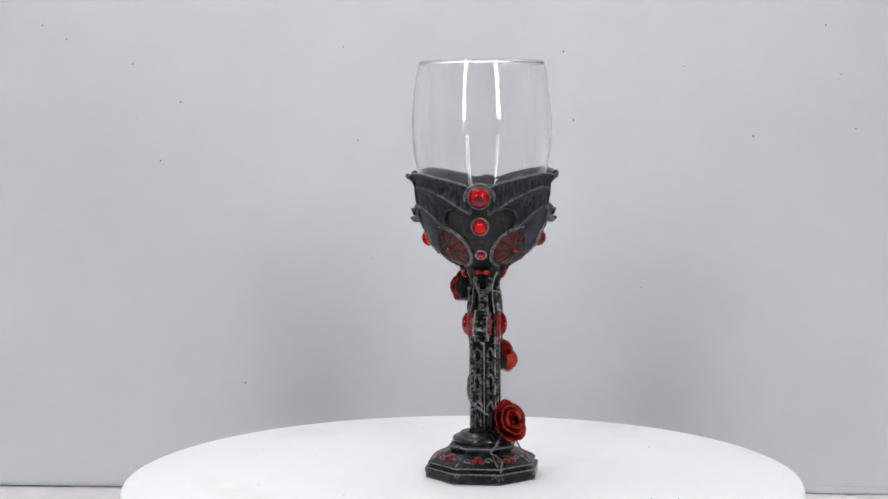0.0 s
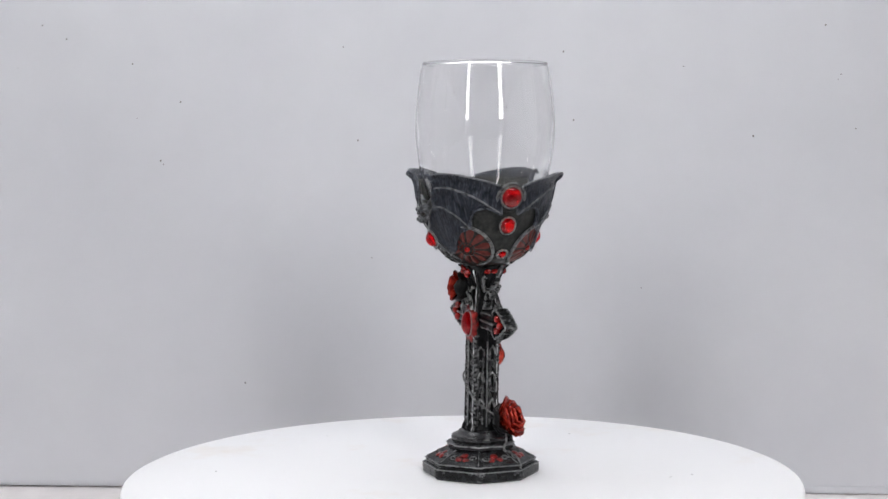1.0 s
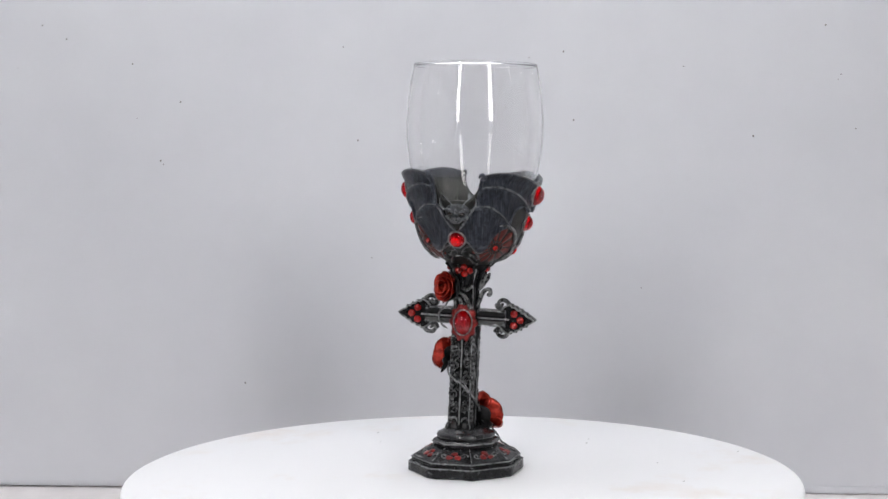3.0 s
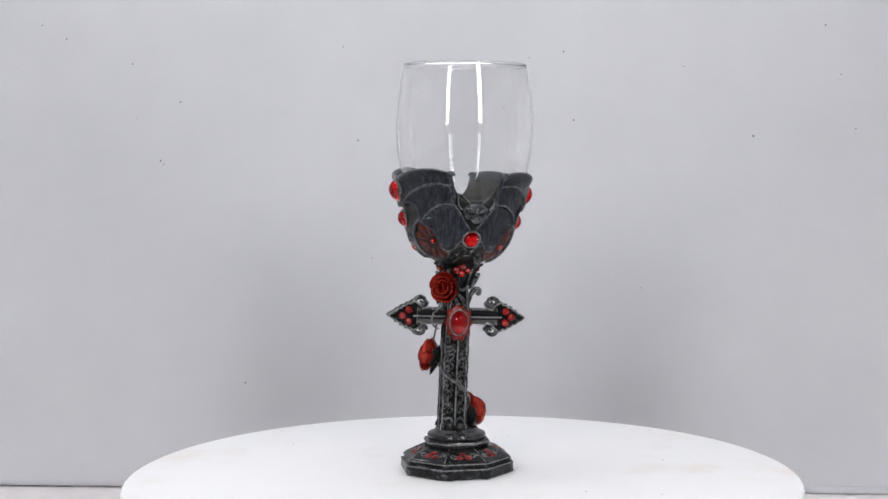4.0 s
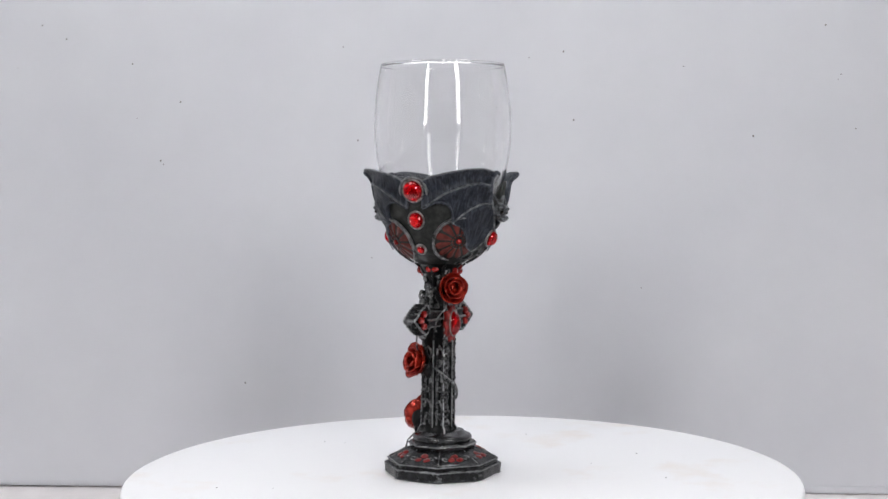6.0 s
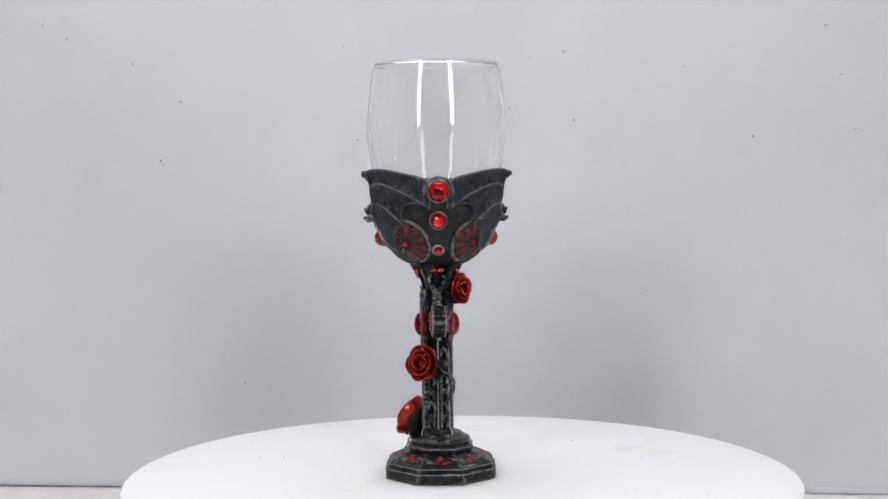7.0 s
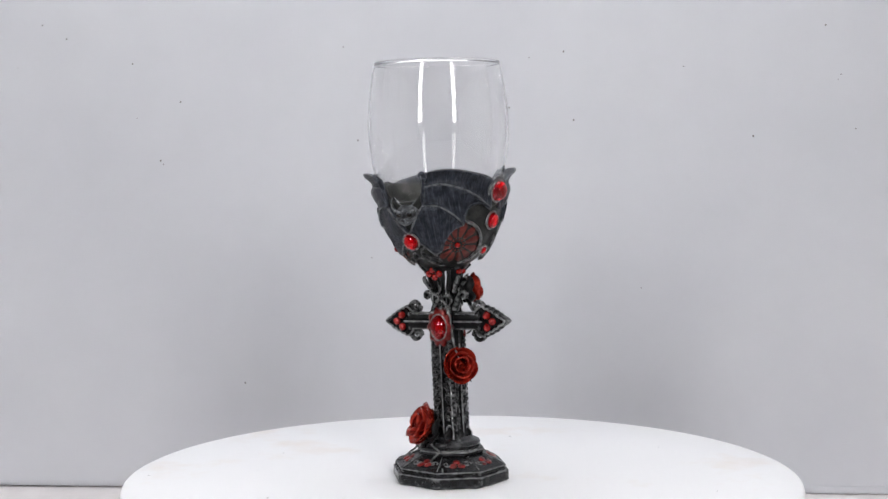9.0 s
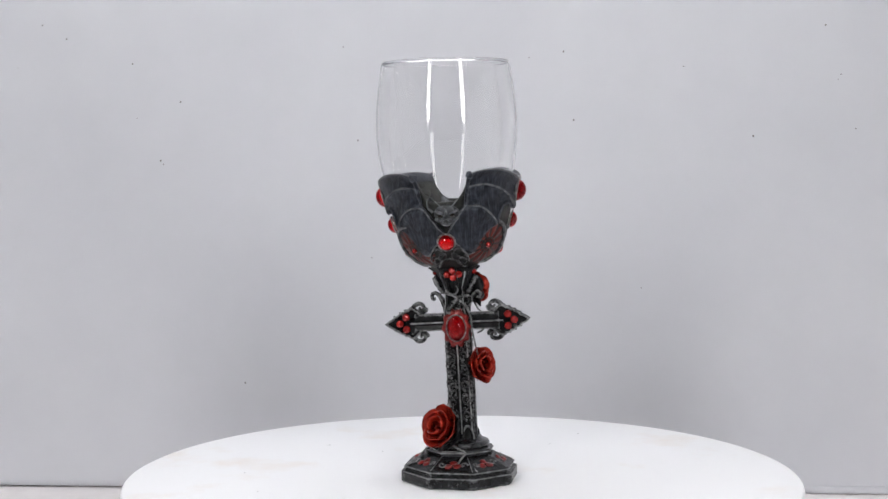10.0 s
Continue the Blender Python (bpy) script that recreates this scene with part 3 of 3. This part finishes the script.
def build_stem(goblet):
    loops = [square_ring(*d) for d in ((7.4, 7.0, 6.8, 1.2, 18.8), (7.2, 7.0, 6.2, 1.3, 20.5), (6.5, 6.9, 5.7, 1.4, 22.0), (6.3, 6.7, 5.4, 1.4, 40.0), (6.3, 6.6, 5.4, 1.4, 60.0), (6.0, 6.3, 5.2, 1.3, 74.0), (5.2, 5.4, 4.6, 1.2, 78.0), (4.9, 5.1, 4.4, 1.2, 85.0), (6.0, 6.3, 5.8, 1.2, 88.5), (7.0, 7.3, 6.9, 1.2, 91.0), (7.2, 7.2, 7.0, 1.2, 94.0))]
    stem = part("stem", narrowed(roughen(rings(bmesh.new(), loops), 0.35, 0.45, 3)), M_RESIN, goblet, "black carved gothic cross stem", True, LEAN)
    rng = random.Random(8)
    for q in range(4):
        # knotted corner beading
        t = pose(0, 0, 0, 0, 0, q * 90 + 45)
        loops = []
        for k in range(110):
            z = 21.5 + k * 0.38
            r = 0.7 + 0.5 * abs(math.sin(k * 0.55 + q)) + rng.uniform(-0.1, 0.1)
            loops.append([t @ (Vector((7.4 + r * math.cos(d), r * math.sin(d) + 0.3 * math.sin(k * 0.3), z)) * MM) for d in (2 * math.pi * i / 8 for i in range(8))])
        part("corner_beading", narrowed(rings(bmesh.new(), loops)), M_RESIN, stem)
        part("ridge", tube(bmesh.new(), [pose(0, 0, 0, 0, 0, q * 90) @ Vector(((5.9 if q % 2 else 6.7) * MM, 0, z * MM)) for z in (21, 30, 40, 50, 60)], 0.36 * MM, n=6), M_RIB, stem)
    for az in (0, 180):
        m = face(az, 5.5, 0)
        for s in (-1, 1):
            bm = bmesh.new()
            for k in range(5):
                z = 28.5 + k * 6.6 + s * 0.5
                c, h = (3.0 if k % 2 else 2.7), (1 if k % 2 else -1) * s
                tube(bm, scroll(m @ pose(s * c * MM, z * MM, 0.15 * MM, 0, 0, 90 * h), 2.1, 1.25, 0.3, h), 0.55 * MM, 0.3 * MM, n=6)
                tube(bm, glide([m @ (Vector(p) * MM) for p in ((s * (c + h * s * 2.0), z, 0.1), (s * c, z + 2.6, 0.3), (s * (c - h * s * 1.4), z + 4.4, 0.1), (s * (c - h * s * 0.4), z + 6.0, 0.1))], 12), 0.4 * MM, 0.25 * MM, n=6)
                for q in (-1, 1):
                    ball(bm, m @ pose(s * (c + 1.2 * q) * MM, (z + 3.3 + 0.5 * q) * MM, 0, 0, 0, 40 * q * s), 0.45 * MM, 1.2 * MM, 0.5 * MM, 8, 6)
            part("scrollwork", roughen(bm, 0.5, 0.45), M_RELIEF, stem, "silver-rubbed scrollwork relief")
            arch = [(0.5, 20.6), (0.8, 22.6), (2.0, 24.2), (3.4, 24.0), (4.4, 22.6), (4.6, 20.6)]
            part("arch", tube(bmesh.new(), glide([m @ (Vector((s * x, z, 0.2)) * MM) for x, z in arch], 18), 0.5 * MM, n=6), M_RIB, stem)
    for az in (-90, 90):
        bm = bmesh.new()
        m = face(az, 4.9, 0)
        for s in (-1, 1):
            for x in (1.6, 4.2):
                tube(bm, [m @ (Vector((s * x, 22 + k * 1.5, -0.3)) * MM) for k in range(24)], 0.7 * MM, n=6)
            for z in (32, 44, 56):
                tube(bm, [m @ (Vector(p) * MM) for p in ((s * 4.4, z - 2.5, -0.2), (s * 4.0, z - 0.4, 0.1), (s * 2.9, z + 1.2, 0.1), (s * 1.6, z - 0.4, 0.1), (s * 1.4, z - 2.5, -0.2))], 0.7 * MM, n=6)
                ball(bm, m @ pose(s * 2.9 * MM, (z - 6) * MM, 0.2 * MM), 0.8 * MM, 1.5 * MM, 0.7 * MM, 8, 6)
        part("tracery", roughen(bm, 0.7, 0.4), M_RELIEF, stem, "silver-rubbed lancet tracery")
    # broad leaf hooks above the cross arms, and acanthus scrolls on the two faces
    for az in (-90, 90):
        bm = tube(bmesh.new(), glide([Vector(p) * MM for p in ((0, 74.5, 4.6), (0, 78.0, 5.6), (0, 81.4, 7.4), (0, 82.8, 9.2), (0, 81.8, 10.6), (0, 80.2, 10.2), (0, 80.4, 9.0))], 26), 1.25 * MM, 0.7 * MM)
        bm.transform(face(az, 0, 0) @ Matrix.Diagonal((2.0, 1, 1, 1)))
        part("hook", roughen(bm, 0.3, 0.5), M_RIM, stem)
        for s in (-1, 1):
            leaf = glide([face(az, 0, 0) @ (Vector(p) * MM) for p in ((s * 1.5, 83.0, 5.4), (s * 3.0, 86.0, 7.2), (s * 3.6, 88.6, 8.6), (s * 2.6, 89.4, 9.2))], 14)
            part("neck_leaf", roughen(tube(bmesh.new(), leaf, 1.2 * MM, 0.7 * MM), 0.35, 0.5), M_RIM, stem)
    for az in (0, 180):
        m, s = face(az, 6.2, 0), (1 if az == 0 else -1)
        for pts, r in ((((-3.2, 74.0), (-1.4, 78.0), (2.4, 81.0), (5.6, 81.6), (7.0, 79.6), (5.8, 77.8), (4.4, 78.6)), 1.15), (((1.0, 76.0), (2.4, 78.6), (4.0, 77.0), (3.0, 75.4)), 0.9), (((-3.6, 84.5), (-1.0, 82.4), (1.4, 83.6), (1.0, 86.0)), 0.9)):
            path = glide([m @ (Vector((s * x, z, 0.3)) * MM) for x, z in pts], 26)
            part("acanthus", roughen(tube(bmesh.new(), path, r * MM, 0.35 * MM), 0.3, 0.5), M_RIM, stem)
    # beads round the neck
    for az in (0, 180):
        for x, z in ((0, 93.0), (-2.6, 91.2), (2.6, 91.2), (0, 89.8)):
            part("bead", ball(bmesh.new(), face(az, 8.6 + (z - 91.2) * 0.5, z) @ pose(x * MM, 0, 0), 1.6 * MM, 1.6 * MM, 1.4 * MM), M_BEAD, stem, "red bead")
    for az in (-90, 90):
        for x, z in ((-1.6, 91.8), (1.6, 91.8)):
            part("bead", ball(bmesh.new(), face(az, 8.4, z) @ pose(x * MM, 0, 0), 1.7 * MM, 1.3 * MM, 1.3 * MM), M_BEAD, stem, "red bead")
    part("neck_collar", lathe(bmesh.new(), [(5.2 * MM, 84.6 * MM), (6.0 * MM, 87.0 * MM), (7.2 * MM, 89.6 * MM), (8.8 * MM, 92.2 * MM), (10.6 * MM, 94.2 * MM)], 32, caps=False), M_RESIN, stem)
    for k in range(9):
        t = pose(0, 0, 0, 0, 0, k * 40 + 8)
        part("flute", roughen(tube(bmesh.new(), [t @ (Vector(p) * MM) for p in ((5.4, 0, 83.6), (6.3, 0.3, 87.0), (7.5, 0, 89.8), (9.2, -0.3, 92.4), (11.4, 0, 94.2))], 0.9 * MM, 0.5 * MM, n=6), 0.7, 0.4), M_LEAF, stem)


def build_cross(goblet):
    for s in (-1, 1):
        az = 90 * s
        m = face(az, 0, 70.0)        # z out along the arm, y up, x across
        bm = bmesh.new()
        loops = []
        for d in (5.5, 9.0, 14.0, 18.5):
            h = 3.7 if d < 16 else 3.9
            loops.append([m @ (Vector((x, y, d)) * MM) for x, y in ((-3.0, -h), (-3.7, -h + 0.8), (-3.2, -1.2), (-4.1, 0), (-3.2, 1.2), (-3.7, h - 0.8), (-3.0, h), (3.0, h), (3.7, h - 0.8), (3.2, 1.2), (4.1, 0), (3.2, -1.2), (3.7, -h + 0.8), (3.0, -h))])
        rings(bm, loops)
        arm = part("cross_arm", roughen(bm, 0.12, 0.6, 3), M_RESIN, goblet, "black cross arm with arrow-shaped gothic finial", False, LEAN)
        # arrow finial with a leafy outline, rolled rim and curled lobes at its root
        outline = [(15.6, 2.6), (16.2, 4.4), (17.4, 5.6), (18.8, 6.6), (20.4, 6.9), (21.4, 5.9), (22.8, 5.9), (23.8, 4.9), (25.2, 4.7), (26.2, 3.6), (27.6, 3.2), (28.6, 2.1), (30.2, 1.4), (32.0, 0.0)]
        outline = outline + [(d, -y) for d, y in outline[-2::-1]]
        cx = 22.0
        loops = []
        for x, k in ((-1.9, 0.5), (-2.1, 0.80), (-3.0, 0.90), (-2.2, 1.0), (2.2, 1.0), (3.0, 0.90), (2.1, 0.80), (1.9, 0.5)):
            loops.append([m @ (Vector((x, y * k, cx + (d - cx) * k)) * MM) for d, y in outline])
        part("finial", roughen(rings(bmesh.new(), loops), 0.25, 0.4, 1), M_RIM, arm)
        for d, y, a in ((20.6, 6.2, -52), (22.9, 5.3, -62), (25.3, 4.1, -62), (27.7, 2.6, -62)):
            for v in (-1, 1):
                part("crocket", roughen(ball(bmesh.new(), m @ pose(0, v * y * MM, d * MM, v * a, 0, 0), 2.8 * MM, 0.45 * MM, 0.95 * MM, 12, 8), 0.2, 0.6), M_RIM, arm)
        for f in (-1, 1):
            edge = glide([m @ (Vector((f * 2.75, y * 0.93, cx + (d - cx) * 0.93)) * MM) for d, y in outline], 54)
            part("finial_edge", roughen(tube(bmesh.new(), edge, 0.42 * MM, n=6), 0.2, 0.6), M_RIB, arm)
            for y, d in ((2.6, 22.4), (-2.6, 22.4), (0, 25.2)):
                part("bead", ball(bmesh.new(), m @ pose(f * 2.9 * MM, y * MM, d * MM), 1.5 * MM, 1.7 * MM, 1.7 * MM, 18, 12), M_BEAD, arm, "red bead")
            part("arm_ridge", tube(bmesh.new(), [m @ (Vector((f * 3.95, 0, d)) * MM) for d in (6, 12, 18, 20.4)], 0.4 * MM, n=6), M_RIB, arm)
            for v in (-1, 1):
                part("arm_edge", roughen(tube(bmesh.new(), [m @ (Vector((f * 3.35, v * 3.3, d)) * MM) for d in (6.5, 8.5, 10.5, 12.5, 14.5, 16.5)], 0.3 * MM, n=6), 0.2, 0.6), M_RIB, arm)
        for v in (-1, 1):
            # a volute that rolls back over the arm, and a smaller leaf under it
            hook = [(19.6, 6.4), (18.2, 7.9), (16.4, 8.3), (14.9, 7.5), (14.6, 6.2), (15.6, 5.5), (16.5, 6.2), (16.2, 6.9)]
            part("finial_curl", roughen(tube(bmesh.new(), glide([m @ (Vector((0, v * y, d)) * MM) for d, y in hook], 30), 1.15 * MM, 0.5 * MM), 0.2, 0.5), M_RIM, arm)
            leaf = [(17.0, 4.4), (15.4, 4.3), (13.9, 4.9), (13.2, 6.0), (13.8, 6.5)]
            part("finial_leaf", roughen(tube(bmesh.new(), glide([m @ (Vector((0, v * y, d)) * MM) for d, y in leaf], 16), 1.0 * MM, 0.4 * MM), 0.2, 0.5), M_RIM, arm)
    for az in (0, 180):
        m = face(az, 6.2, 67.7)
        # scalloped red flower mount behind the centre gem
        loops = []
        for k, z in ((1.0, -1.5), (1.0, 0.2), (0.82, 0.9), (0.55, 0.8)):
            loops.append([m @ (Vector((6.0 * k * (1 + 0.09 * math.cos(10 * t)) * math.cos(t), 8.2 * k * (1 + 0.09 * math.cos(10 * t)) * math.sin(t), z)) * MM) for t in (2 * math.pi * i / 60 for i in range(60))])
        mount = part("flower_mount", rings(bmesh.new(), loops), M_MOUNT, goblet, "scalloped red flower mount", m=LEAN)
        g = part("gem", dome(bmesh.new(), m @ pose(0, 0, 0.8 * MM), 3.9 * MM, 5.4 * MM, 3.2 * MM), M_GEM, mount, "oval red cabochon gem")
        part("foil", dome(bmesh.new(), m @ pose(0, 0, 0.75 * MM - 0.0004), 4.2 * MM, 5.7 * MM, 0.0003, 20, 3), M_FOIL, mount)
        part("bezel", tube(bmesh.new(), oval(m @ pose(0, 0, 0.9 * MM), 4.25 * MM, 5.75 * MM, 32), 0.32 * MM, closed=True), M_SILVER, mount, "worn silver bezel")


def build_vines(goblet):
    def wind(pts, r, m=LEAN, name="vine"):
        path = glide([(rr * math.cos(radians(az)), rr * math.sin(radians(az)), z) for az, rr, z in pts], 60)
        part(name, roughen(tube(bmesh.new(), [p * MM for p in path], r * 0.85 * MM, taper=0.08, n=7), 0.3, 0.4), M_RIB, goblet, "thin silver-rubbed thorny vine", m=m)
    wind([(141, 9, 80), (128, 10.6, 75), (113, 12.6, 71), (104, 11.6, 66.2), (108, 8.4, 64)], 0.5)
    wind([(57, 11, 50), (95, 7.6, 48), (140, 8.6, 44), (180, 7.6, 40), (225, 8.8, 34), (270, 7.2, 29), (315, 9.5, 24)], 0.55)
    wind([(57, 11, 54), (48, 10.8, 60), (45, 10.2, 66), (42, 10.2, 72), (30, 8.4, 78), (0, 7.4, 81.5), (-40, 7.2, 83), (-100, 6.4, 84)], 0.5)
    wind([(-39, 10, 24), (-100, 7.2, 30), (-145, 8.7, 36), (-180, 7.6, 42)], 0.45)
    wind([(-39, 12, 20), (-60, 14.5, 15.8), (-72, 16.2, 12.6), (-62, 20, 9.8), (-66, 23.8, 7.6), (-68, 24.9, 4.6), (-66, 25.3, 1.5)], 0.5, None)
    wind([(-39, 11.5, 22), (0, 14.0, 16.5), (15, 15.6, 14.2), (5, 18.0, 10.0), (22, 20.6, 8.4), (26, 24.0, 6.8)], 0.5, None)


def build_goblet():
    goblet = thing("goblet", "gothic black resin goblet with clear glass, bat wings and red gems", "goblet")
    build_base(goblet)
    build_stem(goblet)
    build_cross(goblet)
    # cup behind the wings: its lip drops in a notch behind each bat
    bm = bmesh.new()
    n, nv = 144, 26
    outer, inner = [], []
    for j in range(nv):
        f = j / (nv - 1)
        lo, li = [], []
        for i in range(n):
            a = i * 360 / n
            d = abs((a % 180) - 90)
            top = 131.5 if d > 22 else 123.0 + 8.5 * (max(0.0, d - 8) / 14) ** 2
            z = 92.0 + (top - 92.0) * f
            lo.append(surf(a, z))
            li.append(surf(a, z, -1.3))
        outer.append(lo)
        inner.append(li)
    rings(bm, outer + inner[::-1][:-3], caps=False)
    part("cup", bm, M_RECESS, goblet, "dark resin cup", m=LEAN)
    for base in (0, 180):
        for sign in (-1, 1):
            build_wing(goblet, base, sign)
            build_window(goblet, base, sign)
        # hood over the upper gem
        m = seat(base, 125.6, 1.0)
        hood = part("gem_hood", tube(bmesh.new(), [m @ Vector((6.3 * MM * math.cos(radians(d)), 6.6 * MM * math.sin(radians(d)), 0)) for d in range(-10, 191, 8)], 0.75 * MM, taper=0.12), M_RIB, goblet, m=LEAN)
        part("hood_plate", dome(bmesh.new(), seat(base, 125.6, -0.6), 6.4 * MM, 6.6 * MM, 1.9 * MM, 28, 5), M_RECESS, hood)
        gem(goblet, seat(base, 126.4, 1.2), 4.5, 4.6, 4.0, rim=0.42)
        gem(goblet, seat(base, 113.8, 0.7), 3.35, 3.6, 3.1, rim=0.4)
        gem(goblet, seat(base, 101.4, 0.8), 1.95, 2.0, 1.4, "small red gem", 0.5)
    for base in (90, 270):
        build_bat(goblet, base)
        gem(goblet, seat(base, 106.8, 1.8), 3.5, 3.6, 3.2, rim=0.4)
        bm = bmesh.new()
        for s in (-1, 1):
            tube(bm, on_cup(base, s, [(4, 101.5), (12, 103.5), (22, 101), (30, 97.5)], 0.8, 14), 0.5 * MM, taper=0.2)
            tube(bm, on_cup(base, s, [(0, 99.5), (10, 98.5), (22, 95.8), (34, 95.4)], 0.8, 14), 0.5 * MM, taper=0.2)
        part("leaf_scroll", roughen(bm, 0.4, 0.45), M_RESIN, goblet, m=LEAN)
        for s, a, z in ((-1, 9, 99.6), (1, 9, 99.6), (-1, 20, 98.0), (1, 20, 98.0)):
            part("bowl_leaf", roughen(dome(bmesh.new(), seat(base + s * a, z, 0.1) @ pose(0, 0, 0, 0, 0, s * 35), 1.5 * MM, 3.0 * MM, 1.1 * MM, 14, 5), 0.4, 0.5), M_RESIN, goblet, m=LEAN)
    build_rose(goblet, face(-39, 8.8, 23.0, 24), 1.5, 10, 0.74)
    build_rose(goblet, face(56, 7.6, 50.4, 10), 1.24, 40, 0.66)
    build_rose(goblet, face(141, 8.6, 83.4, 4), 1.08, 75, 0.9)
    build_vines(goblet)
    for az, r, z, roll in ((-62, 10.5, 19.2, 30), (-18, 11.0, 18.6, -30), (-40, 12.5, 17.0, 0), (84, 8.6, 46.5, 20), (118, 9.0, 79.0, 0)):
        m = face(az, r, z, 35, roll)
        bm = ball(bmesh.new(), m, 2.4 * MM, 4.4 * MM, 0.7 * MM, 14, 10)
        for v in bm.verts:
            q = m.inverted() @ v.co
            q.x *= max(0.1, 1 - (q.y / (4.6 * MM)) ** 2 * (1 if q.y < 0 else 0.5))
            q.z += abs(q.x) * 0.5
            v.co = m @ q
        part("leaf", bm, M_LEAF, goblet, "dark rose leaf", m=LEAN)
    # thin-walled glass, set into the cup
    prof = [(0.5, 102.8), (9.0, 103.4), (15.5, 106.4), (19.0, 110.5), (21.6, 115), (24.2, 121.5), (26.5, 128), (28.6, 135), (29.9, 142), (30.7, 149), (30.9, 155), (30.7, 161), (30.1, 168), (29.3, 174.5), (28.4, 180), (27.75, 182.6)]
    curve = [(p.x, p.y) for p in glide([(r, z, 0) for r, z in prof], 60)]
    lip = [(27.8, 182.9), (27.6, 183.25), (27.2, 183.35), (26.8, 183.2), (26.7, 182.7), (26.85, 182.2)]
    inside = [(max(0.4, r - 0.8), z + (1.2 if r < 18 else 0.2)) for r, z in curve[::-1][1:]]
    bm = lathe(bmesh.new(), [(r * MM, z * MM) for r, z in curve + lip + inside], 128)
    glass = part("glass_bowl", bm, M_GLASS, goblet, "clear barrel-shaped drinking glass", m=GLASS_LEAN)
    glass.visible_shadow = False
    return goblet


LEAN = pose(0.0013, 0, 0.062) @ pose(0, 0, 0, 2.8, 0, 0) @ pose(0, 0, -0.062)
GLASS_LEAN = pose(0.0009, -0.0039, 0.100) @ pose(0, 0, 0, 0.9, 0, 0) @ pose(0, 0, -0.100)
M_BAT = drybrushed("bat_fur_resin", (0.004, 0.0045, 0.0055), (0.040, 0.044, 0.052), (0.38, 0.40, 0.43), 0.665, 0.86, gloss=0.3)
M_BEAD = mottled(material("red_painted_bead", (0.3, 0.02, 0.02), 0.18, 0.25, Coat_Weight=0.4), (0.18, 0.006, 0.005), (0.36, 0.014, 0.011), 300.0, 900.0, 0.1)

build_room()
build_specks()
turntable = build_turntable()
build_lights()
goblet = build_goblet()


def motions():
    steps = [k * 0.5 for k in range(21)]
    walk(turntable, [(t, pose(0, 0, 0, 0, 0, TURN * t)) for t in steps])
    spot = Vector((0.00930, -0.00061, 0.0002))
    walk(goblet, [(t, Matrix.Translation(pose(0, 0, 0, 0, 0, TURN * t) @ spot) @ pose(0, 0, 0, 0, 0, TURN * t - 5.1)) for t in steps])


motions()
